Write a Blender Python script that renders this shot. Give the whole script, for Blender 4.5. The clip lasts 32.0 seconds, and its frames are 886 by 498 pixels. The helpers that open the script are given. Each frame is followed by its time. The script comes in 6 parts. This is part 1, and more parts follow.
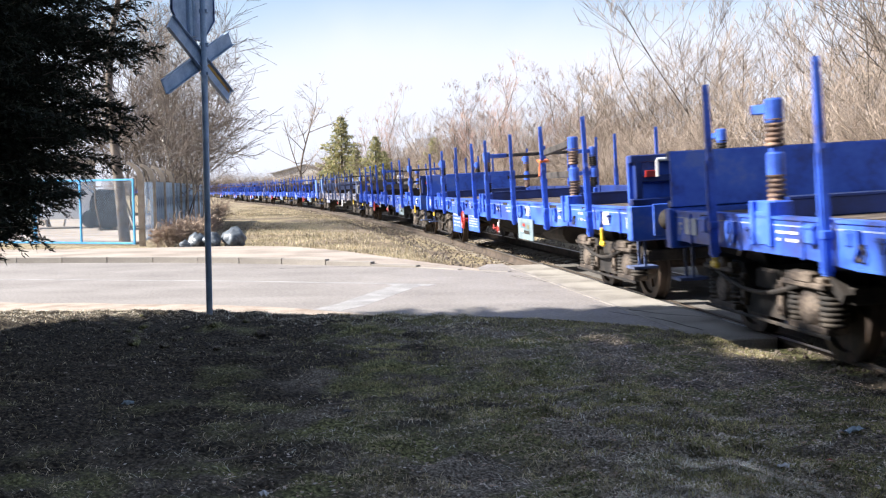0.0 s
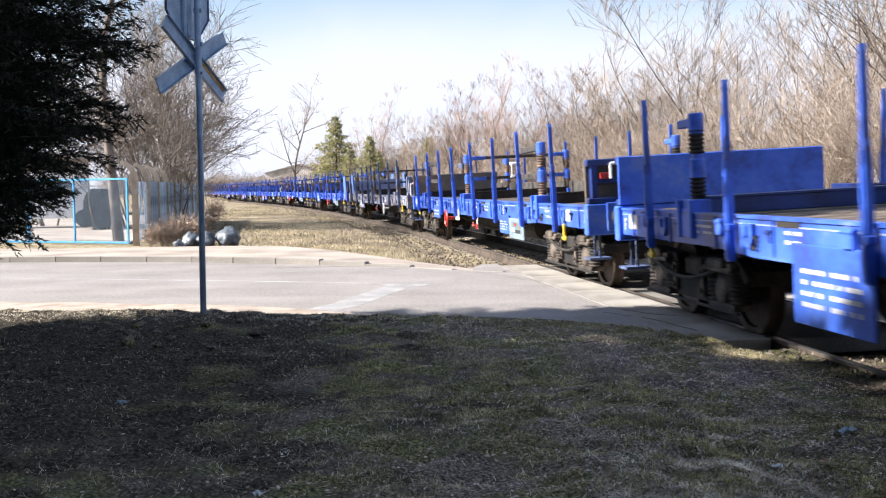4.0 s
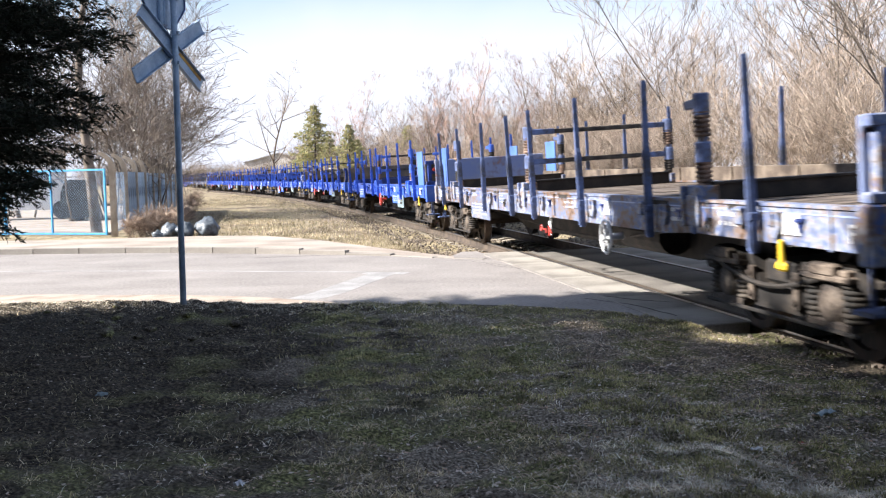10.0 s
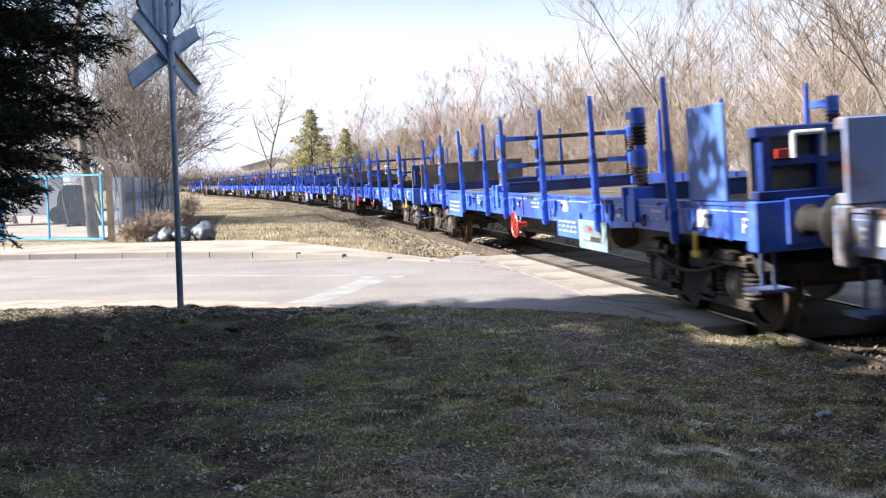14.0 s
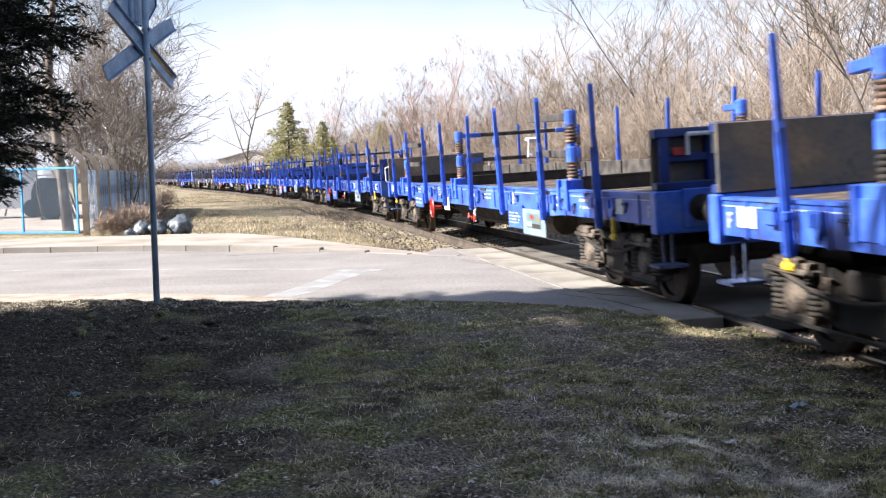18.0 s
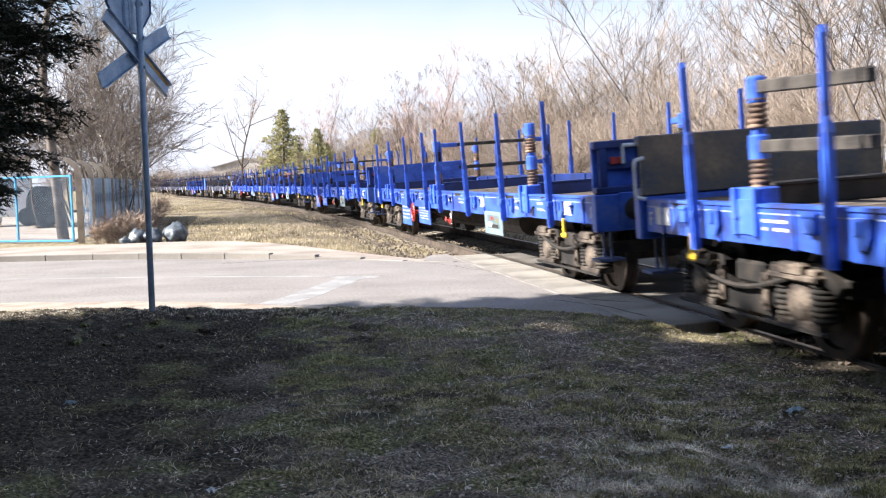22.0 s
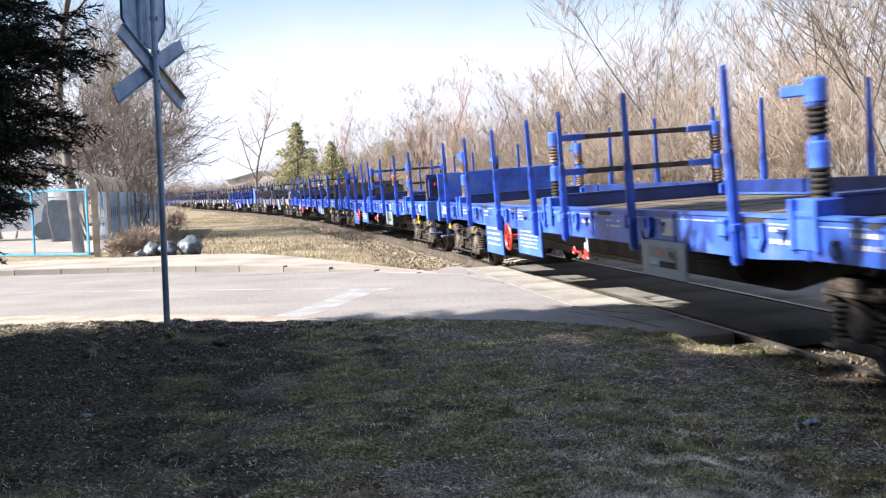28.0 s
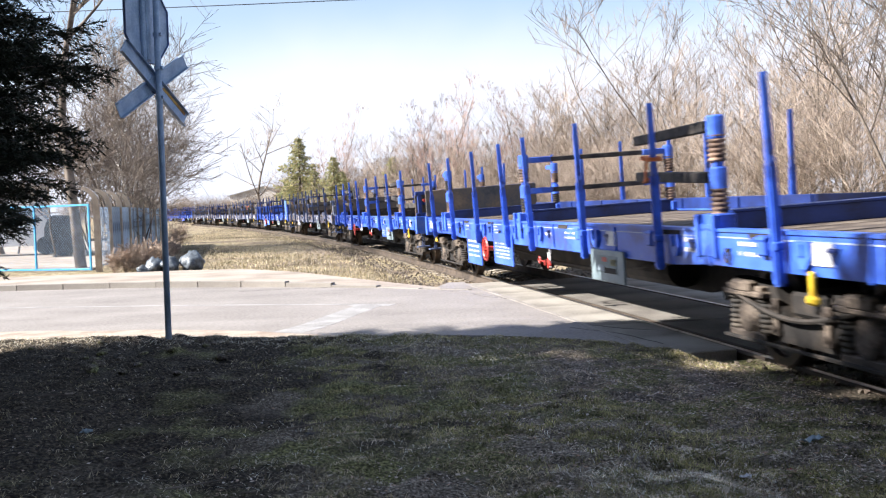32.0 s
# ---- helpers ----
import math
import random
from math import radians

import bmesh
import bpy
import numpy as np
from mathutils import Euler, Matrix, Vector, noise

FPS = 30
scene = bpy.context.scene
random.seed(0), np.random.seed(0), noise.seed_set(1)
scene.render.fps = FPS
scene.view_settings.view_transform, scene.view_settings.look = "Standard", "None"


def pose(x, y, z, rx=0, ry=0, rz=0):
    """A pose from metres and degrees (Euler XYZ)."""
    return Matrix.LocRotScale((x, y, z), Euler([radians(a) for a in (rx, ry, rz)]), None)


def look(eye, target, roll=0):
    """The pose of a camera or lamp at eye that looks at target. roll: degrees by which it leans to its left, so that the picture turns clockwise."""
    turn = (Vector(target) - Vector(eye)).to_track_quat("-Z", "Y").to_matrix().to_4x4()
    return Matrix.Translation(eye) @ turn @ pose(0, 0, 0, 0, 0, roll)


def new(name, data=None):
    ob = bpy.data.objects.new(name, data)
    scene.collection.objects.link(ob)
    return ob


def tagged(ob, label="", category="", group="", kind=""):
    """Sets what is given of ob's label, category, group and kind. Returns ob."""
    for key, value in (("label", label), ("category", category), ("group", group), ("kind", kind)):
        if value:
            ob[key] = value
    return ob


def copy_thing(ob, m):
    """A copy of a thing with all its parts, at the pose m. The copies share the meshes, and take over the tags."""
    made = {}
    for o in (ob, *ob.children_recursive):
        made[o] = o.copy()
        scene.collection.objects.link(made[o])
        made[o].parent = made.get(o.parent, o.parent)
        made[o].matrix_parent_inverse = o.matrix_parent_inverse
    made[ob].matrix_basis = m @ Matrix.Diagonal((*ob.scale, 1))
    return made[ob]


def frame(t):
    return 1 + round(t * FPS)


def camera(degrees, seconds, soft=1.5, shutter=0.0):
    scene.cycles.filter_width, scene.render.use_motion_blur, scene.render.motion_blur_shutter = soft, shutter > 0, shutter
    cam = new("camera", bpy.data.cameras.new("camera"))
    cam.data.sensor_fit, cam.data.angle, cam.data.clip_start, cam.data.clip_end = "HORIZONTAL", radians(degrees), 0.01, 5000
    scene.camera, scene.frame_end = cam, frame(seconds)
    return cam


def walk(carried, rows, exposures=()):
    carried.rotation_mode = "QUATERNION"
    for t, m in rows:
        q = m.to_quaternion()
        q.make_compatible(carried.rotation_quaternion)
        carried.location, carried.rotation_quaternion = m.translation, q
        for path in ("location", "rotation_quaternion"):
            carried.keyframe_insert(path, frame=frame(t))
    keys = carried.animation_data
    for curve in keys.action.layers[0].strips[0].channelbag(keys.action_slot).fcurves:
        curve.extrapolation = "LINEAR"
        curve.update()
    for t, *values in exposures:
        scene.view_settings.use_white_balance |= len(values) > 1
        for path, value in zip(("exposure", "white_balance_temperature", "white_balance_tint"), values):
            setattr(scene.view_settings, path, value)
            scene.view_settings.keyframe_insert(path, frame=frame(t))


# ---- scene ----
# ---------------------------------------------------------------- camera
EYE_Z = 1.45                       # metres above the rail heads
cam = camera(44.85, 32.0, soft=1.2, shutter=0.6)
# seconds, yaw to the right, pitch up, roll (degrees)
VIEW = [
    (0.0, -2.95, -3.33, 0.93), (0.5, -2.95, -3.29, 1.01), (1.0, -2.9, -3.26, 0.97), (1.5, -2.92, -3.29, 0.71),
    (2.0, -2.89, -3.32, 0.65), (2.5, -2.62, -3.34, 0.71), (3.0, -2.56, -3.33, 0.59), (3.5, -2.68, -3.32, 0.71),
    (4.5, -2.55, -3.36, 0.9),
    (5.5, -2.38, -3.42, 1.09), (6.0, -1.95, -3.48, 1.2), (6.5, -1.77, -3.67, 1.3), (7.0, -1.43, -3.85, 1.5),
    (7.5, -1.15, -3.72, 1.54), (8.0, -1.08, -3.58, 1.51), (8.5, -1.24, -3.59, 1.38), (9.0, -1.36, -3.72, 1.27),
    (9.5, -1.52, -3.86, 1.19), (10.0, -1.6, -4.0, 1.32), (10.5, -1.62, -3.97, 1.31), (11.0, -1.71, -3.93, 1.2),
    (11.5, -1.68, -3.88, 1.29), (12.0, -1.63, -3.93, 1.16), (12.5, -1.72, -3.98, 1.39), (13.0, -1.7, -3.85, 1.49),
    (13.5, -1.62, -3.81, 1.54), (14.0, -1.44, -3.82, 1.61), (14.5, -1.24, -3.91, 1.63), (15.5, -0.75, -4.0, 1.6),
    (16.5, -0.4, -4.06, 1.55), (17.0, -0.44, -4.01, 1.55), (17.5, -0.38, -4.26, 1.43), (18.0, -0.25, -4.22, 1.58),
    (18.5, 0.05, -4.1, 1.59), (19.0, 0.16, -4.09, 1.76), (19.5, 0.0, -4.23, 1.7), (20.0, -0.25, -4.33, 1.88),
    (20.5, -0.31, -4.34, 1.91), (21.0, -0.18, -4.18, 1.94), (21.5, -0.1, -3.99, 1.97), (22.0, 0.0, -3.88, 1.84),
    (22.5, 0.07, -3.84, 1.81), (23.0, 0.11, -3.81, 1.73), (23.5, 0.12, -3.81, 1.82), (24.0, 0.21, -3.74, 1.81),
    (24.5, 0.0, -3.59, 1.74), (25.0, -0.2, -3.43, 1.59), (25.5, -0.36, -3.35, 1.61), (26.5, -0.68, -3.29, 1.77),
    (27.5, -0.87, -3.25, 1.93), (28.0, -0.72, -3.21, 2.08), (28.5, -0.64, -3.22, 2.05), (29.0, -0.69, -3.2, 1.96),
    (29.5, -0.72, -3.06, 1.99), (30.0, -0.77, -2.89, 2.12), (30.5, -0.75, -2.71, 2.12), (31.0, -0.72, -2.57, 2.1),
    (31.5, -0.72, -2.46, 2.02), (32.0, -0.79, -2.37, 2.01),
]
EXPOSURE = 1.68
walk(cam, [(t, pose(0, 0, EYE_Z, 90 + p, 0, -yaw) @ pose(0, 0, 0, 0, 0, -r)) for t, yaw, p, r in VIEW],
     exposures=[(0, EXPOSURE - 0.1, 6080, 12), (3.5, EXPOSURE - 0.1, 6080, 12), (5.5, EXPOSURE, 6080, 12), (32, EXPOSURE, 6080, 12)])

# ---------------------------------------------------------------- light
SUN_ELEV = radians(35)
SUN_DIR = Vector((-0.985, -0.17, 0)).normalized() * math.cos(SUN_ELEV) + Vector((0, 0, math.sin(SUN_ELEV)))
world = bpy.data.worlds.new("sky")
scene.world = world
world.use_nodes = True
wn, wl = world.node_tree.nodes, world.node_tree.links
wn.clear()
sky = wn.new("ShaderNodeTexSky")
sky.sky_type, sky.sun_disc = "NISHITA", False
sky.sun_elevation = SUN_ELEV
sky.sun_rotation = math.atan2(SUN_DIR.x, SUN_DIR.y)
sky.air_density, sky.dust_density, sky.ozone_density = 1.0, 0.7, 1.5
# a thin bright veil of cloud that thickens towards the horizon all round
tc = wn.new("ShaderNodeTexCoord")
sep = wn.new("ShaderNodeSeparateXYZ")
veil_noise = wn.new("ShaderNodeTexNoise")
veil_noise.inputs["Scale"].default_value = 3.0
veil_noise.inputs["Detail"].default_value = 5.0
addn = wn.new("ShaderNodeMath"); addn.operation = "MULTIPLY_ADD"
addn.inputs[1].default_value = 0.10; addn.inputs[2].default_value = 0.0
sumz = wn.new("ShaderNodeMath"); sumz.operation = "ADD"
veil = wn.new("ShaderNodeMapRange")
veil.inputs["From Min"].default_value, veil.inputs["From Max"].default_value = 0.15, 0.235
veil.inputs["To Min"].default_value, veil.inputs["To Max"].default_value = 1.0, 0.24
veil.interpolation_type = "SMOOTHSTEP"
mixw = wn.new("ShaderNodeMix"); mixw.data_type = "RGBA"
mixw.inputs["B"].default_value = (5.6, 5.7, 6.1, 1)
bg = wn.new("ShaderNodeBackground")
bg.inputs["Strength"].default_value = 0.06
out = wn.new("ShaderNodeOutputWorld")
wl.new(tc.outputs["Generated"], sep.inputs[0])
wl.new(tc.outputs["Generated"], veil_noise.inputs["Vector"])
wl.new(veil_noise.outputs["Fac"], addn.inputs[0])
wl.new(addn.outputs[0], sumz.inputs[0])
wl.new(sep.outputs["Z"], sumz.inputs[1])
wl.new(sumz.outputs[0], veil.inputs["Value"])
wl.new(veil.outputs["Result"], mixw.inputs["Factor"])
wl.new(sky.outputs[0], mixw.inputs["A"])
wl.new(mixw.outputs["Result"], bg.inputs["Color"])
wl.new(bg.outputs[0], out.inputs[0])
sun_data = bpy.data.lights.new("sun", "SUN")
sun_data.energy, sun_data.angle, sun_data.color = 5.0, radians(0.6), (1.0, 0.93, 0.82)
sun = new("sun", sun_data)
sun.matrix_world = look(SUN_DIR * 60, (0, 0, 0))


# ---------------------------------------------------------------- materials
def material(name, colours, rough=0.7, metal=0.0, scale=4.0, fine=60.0, bump=0.2, spread=(0.35, 0.65), vary=0.0, spec=0.5, mottle=0.35):
    """Two scales of noise between the colours, a fine relief, and a variation from piece to piece."""
    m = bpy.data.materials.new(name)
    m.use_nodes = True
    n, l = m.node_tree.nodes, m.node_tree.links
    p = n["Principled BSDF"]
    co = n.new("ShaderNodeTexCoord")
    big, small = n.new("ShaderNodeTexNoise"), n.new("ShaderNodeTexNoise")
    big.inputs["Scale"].default_value, big.inputs["Detail"].default_value = scale, 6
    small.inputs["Scale"].default_value, small.inputs["Detail"].default_value = fine, 4
    l.new(co.outputs["Object"], big.inputs["Vector"])
    l.new(co.outputs["Object"], small.inputs["Vector"])
    mixf = n.new("ShaderNodeMath"); mixf.operation = "MULTIPLY_ADD"
    l.new(small.outputs["Fac"], mixf.inputs[0])
    mixf.inputs[1].default_value = mottle
    sub = n.new("ShaderNodeMath"); sub.operation = "MULTIPLY_ADD"
    l.new(big.outputs["Fac"], sub.inputs[0]); sub.inputs[1].default_value = 1.0; sub.inputs[2].default_value = -mottle / 2
    l.new(sub.outputs[0], mixf.inputs[2])
    ramp = n.new("ShaderNodeValToRGB")
    ramp.color_ramp.elements[0].position, ramp.color_ramp.elements[1].position = spread
    ramp.color_ramp.elements[0].color, ramp.color_ramp.elements[1].color = (*colours[0], 1), (*colours[-1], 1)
    for i, c in enumerate(colours[1:-1]):
        e = ramp.color_ramp.elements.new(spread[0] + (spread[1] - spread[0]) * (i + 1) / (len(colours) - 1))
        e.color = (*c, 1)
    l.new(mixf.outputs[0], ramp.inputs["Fac"])
    last = ramp.outputs["Color"]
    if vary:
        info, hsv, mr = n.new("ShaderNodeObjectInfo"), n.new("ShaderNodeHueSaturation"), n.new("ShaderNodeMapRange")
        mr.inputs["To Min"].default_value, mr.inputs["To Max"].default_value = 1 - vary, 1 + vary
        l.new(info.outputs["Random"], mr.inputs["Value"])
        l.new(mr.outputs["Result"], hsv.inputs["Value"])
        l.new(last, hsv.inputs["Color"])
        last = hsv.outputs["Color"]
    l.new(last, p.inputs["Base Color"])
    p.inputs["Roughness"].default_value, p.inputs["Metallic"].default_value = rough, metal
    p.inputs["Specular IOR Level"].default_value = spec
    if bump:
        b = n.new("ShaderNodeBump")
        b.inputs["Strength"].default_value, b.inputs["Distance"].default_value = bump, 0.01
        l.new(mixf.outputs[0], b.inputs["Height"])
        l.new(b.outputs["Normal"], p.inputs["Normal"])
    return m


def island_material(name, colours, rough=0.85, translucent=0.0, spec=0.3, patch=0.0):
    """For loose small pieces in one mesh: each island takes a colour of its own."""
    m = bpy.data.materials.new(name)
    m.use_nodes = True
    n, l = m.node_tree.nodes, m.node_tree.links
    p = n["Principled BSDF"]
    geo, ramp = n.new("ShaderNodeNewGeometry"), n.new("ShaderNodeValToRGB")
    els = ramp.color_ramp.elements
    els[0].color, els[1].color = (*colours[0], 1), (*colours[-1], 1)
    for i, c in enumerate(colours[1:-1]):
        els.new((i + 1) / (len(colours) - 1)).color = (*c, 1)
    l.new(geo.outputs["Random Per Island"], ramp.inputs["Fac"])
    last = ramp.outputs["Color"]
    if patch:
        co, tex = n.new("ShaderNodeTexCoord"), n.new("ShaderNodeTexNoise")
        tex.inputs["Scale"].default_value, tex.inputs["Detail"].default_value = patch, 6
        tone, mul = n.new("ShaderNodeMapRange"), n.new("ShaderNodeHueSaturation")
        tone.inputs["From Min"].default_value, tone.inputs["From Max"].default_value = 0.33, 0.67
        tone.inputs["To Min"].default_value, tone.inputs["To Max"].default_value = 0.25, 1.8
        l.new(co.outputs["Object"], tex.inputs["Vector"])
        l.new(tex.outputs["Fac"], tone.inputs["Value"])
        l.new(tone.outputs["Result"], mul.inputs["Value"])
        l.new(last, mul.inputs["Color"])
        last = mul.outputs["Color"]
    l.new(last, p.inputs["Base Color"])
    p.inputs["Roughness"].default_value = rough
    p.inputs["Specular IOR Level"].default_value = spec
    if translucent:
        p.inputs["Transmission Weight"].default_value = 0
        tr, mx = n.new("ShaderNodeBsdfTranslucent"), n.new("ShaderNodeMixShader")
        l.new(last, tr.inputs["Color"])
        mx.inputs[0].default_value = translucent
        l.new(p.outputs[0], mx.inputs[1]); l.new(tr.outputs[0], mx.inputs[2])
        l.new(mx.outputs[0], n["Material Output"].inputs["Surface"])
    return m



def asphalt_material():
    """Worn asphalt: pale wheel paths along the road, patches, and a coarse grain of stones."""
    m = bpy.data.materials.new("worn_asphalt")
    m.use_nodes = True
    n, l = m.node_tree.nodes, m.node_tree.links
    p = n["Principled BSDF"]
    co, mp = n.new("ShaderNodeTexCoord"), n.new("ShaderNodeMapping")
    mp.inputs["Rotation"].default_value = (0, 0, radians(7))
    mp.inputs["Scale"].default_value = (0.12, 1.3, 1)
    l.new(co.outputs["Object"], mp.inputs["Vector"])
    tex = []
    for vec, scale, detail in ((mp.outputs["Vector"], 1.0, 5), (co.outputs["Object"], 0.8, 8), (co.outputs["Object"], 24, 3), (co.outputs["Object"], 70, 2)):
        t = n.new("ShaderNodeTexNoise")
        t.inputs["Scale"].default_value, t.inputs["Detail"].default_value = scale, detail
        l.new(vec, t.inputs["Vector"])
        tex.append(t.outputs["Fac"])
    total, weights = None, (0.3, 0.5, 0.8, 0.7)
    for fac, wgt in zip(tex, weights):
        q = n.new("ShaderNodeMath")
        q.operation = "MULTIPLY_ADD"
        l.new(fac, q.inputs[0])
        q.inputs[1].default_value = wgt
        if total is None:
            q.inputs[2].default_value = -0.65
        else:
            l.new(total, q.inputs[2])
        total = q.outputs[0]
    r = n.new("ShaderNodeValToRGB")
    els = r.color_ramp.elements
    els[0].position, els[0].color = 0.28, (0.15, 0.134, 0.122, 1)
    els[1].position, els[1].color = 0.72, (0.305, 0.278, 0.255, 1)
    els.new(0.5).color = (0.222, 0.2, 0.183, 1)
    l.new(total, r.inputs["Fac"])
    l.new(r.outputs["Color"], p.inputs["Base Color"])
    p.inputs["Roughness"].default_value = 0.85
    b = n.new("ShaderNodeBump")
    b.inputs["Strength"].default_value, b.inputs["Distance"].default_value = 0.5, 0.006
    l.new(tex[2], b.inputs["Height"])
    l.new(b.outputs["Normal"], p.inputs["Normal"])
    return m


def ground_material():
    """Dark soil with moss, some shade put into its colour, on the camera's side of the road, dry bleached turf beyond
    it.
    """
    m = bpy.data.materials.new("soil_and_turf")
    m.use_nodes = True
    n, l = m.node_tree.nodes, m.node_tree.links
    p = n["Principled BSDF"]
    co = n.new("ShaderNodeTexCoord")

    def noisy(scale, detail=6):
        t = n.new("ShaderNodeTexNoise")
        t.inputs["Scale"].default_value, t.inputs["Detail"].default_value = scale, detail
        l.new(co.outputs["Object"], t.inputs["Vector"])
        return t.outputs["Fac"]

    def ramp(fac, stops):
        r = n.new("ShaderNodeValToRGB")
        els = r.color_ramp.elements
        els[0].position, els[0].color = stops[0][0], (*stops[0][1], 1)
        els[1].position, els[1].color = stops[-1][0], (*stops[-1][1], 1)
        for pos, c in stops[1:-1]:
            els.new(pos).color = (*c, 1)
        l.new(fac, r.inputs["Fac"])
        return r.outputs["Color"]

    def mix(fac, a, b):
        x = n.new("ShaderNodeMix")
        x.data_type = "RGBA"
        l.new(fac, x.inputs["Factor"]); l.new(a, x.inputs["A"]); l.new(b, x.inputs["B"])
        return x.outputs["Result"]

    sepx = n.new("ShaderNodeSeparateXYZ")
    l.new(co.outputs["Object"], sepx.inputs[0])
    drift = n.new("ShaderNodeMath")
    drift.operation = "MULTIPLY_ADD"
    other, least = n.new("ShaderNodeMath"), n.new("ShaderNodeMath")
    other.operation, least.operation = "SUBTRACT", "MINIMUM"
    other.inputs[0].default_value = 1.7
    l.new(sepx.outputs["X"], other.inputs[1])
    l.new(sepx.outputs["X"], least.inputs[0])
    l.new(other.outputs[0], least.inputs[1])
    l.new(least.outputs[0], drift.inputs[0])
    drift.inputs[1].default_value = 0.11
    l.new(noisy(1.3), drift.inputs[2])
    # bare soil gives way to straw and leaves towards the line, moss between; left-hand shade darkens the soil colour
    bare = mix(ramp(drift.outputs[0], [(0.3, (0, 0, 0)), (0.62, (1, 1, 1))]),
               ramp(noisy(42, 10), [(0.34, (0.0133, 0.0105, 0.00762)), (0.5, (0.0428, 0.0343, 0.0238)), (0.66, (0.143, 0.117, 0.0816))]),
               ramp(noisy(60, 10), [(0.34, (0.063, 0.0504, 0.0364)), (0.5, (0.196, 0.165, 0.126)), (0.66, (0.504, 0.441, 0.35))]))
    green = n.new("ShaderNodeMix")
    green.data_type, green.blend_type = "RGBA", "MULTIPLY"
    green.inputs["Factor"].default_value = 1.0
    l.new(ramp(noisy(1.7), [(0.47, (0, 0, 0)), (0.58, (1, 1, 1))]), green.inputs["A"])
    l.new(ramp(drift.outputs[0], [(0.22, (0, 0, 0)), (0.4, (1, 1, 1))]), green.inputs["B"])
    shaded_soil = mix(green.outputs["Result"], bare,
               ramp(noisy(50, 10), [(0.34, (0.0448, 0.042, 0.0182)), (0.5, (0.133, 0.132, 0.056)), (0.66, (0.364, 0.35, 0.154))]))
    dry = mix(ramp(noisy(0.35), [(0.42, (0, 0, 0)), (0.58, (1, 1, 1))]),
              ramp(noisy(7, 10), [(0.3, (0.15, 0.12, 0.062)), (0.52, (0.32, 0.262, 0.16)), (0.7, (0.44, 0.375, 0.25))]),
              ramp(noisy(5, 10), [(0.3, (0.085, 0.064, 0.045)), (0.52, (0.22, 0.172, 0.122)), (0.7, (0.36, 0.295, 0.215))]))
    sepn = n.new("ShaderNodeSeparateXYZ")
    l.new(co.outputs["Object"], sepn.inputs[0])
    side = n.new("ShaderNodeMapRange")
    side.inputs["From Min"].default_value, side.inputs["From Max"].default_value = 14.0, 16.0
    l.new(sepn.outputs["Y"], side.inputs["Value"])
    l.new(mix(side.outputs["Result"], shaded_soil, dry), p.inputs["Base Color"])
    p.inputs["Roughness"].default_value = 0.95
    p.inputs["Specular IOR Level"].default_value = 0.2
    b = n.new("ShaderNodeBump")
    b.inputs["Strength"].default_value, b.inputs["Distance"].default_value = 1.0, 0.05
    l.new(noisy(38, 8), b.inputs["Height"])
    l.new(b.outputs["Normal"], p.inputs["Normal"])
    return m


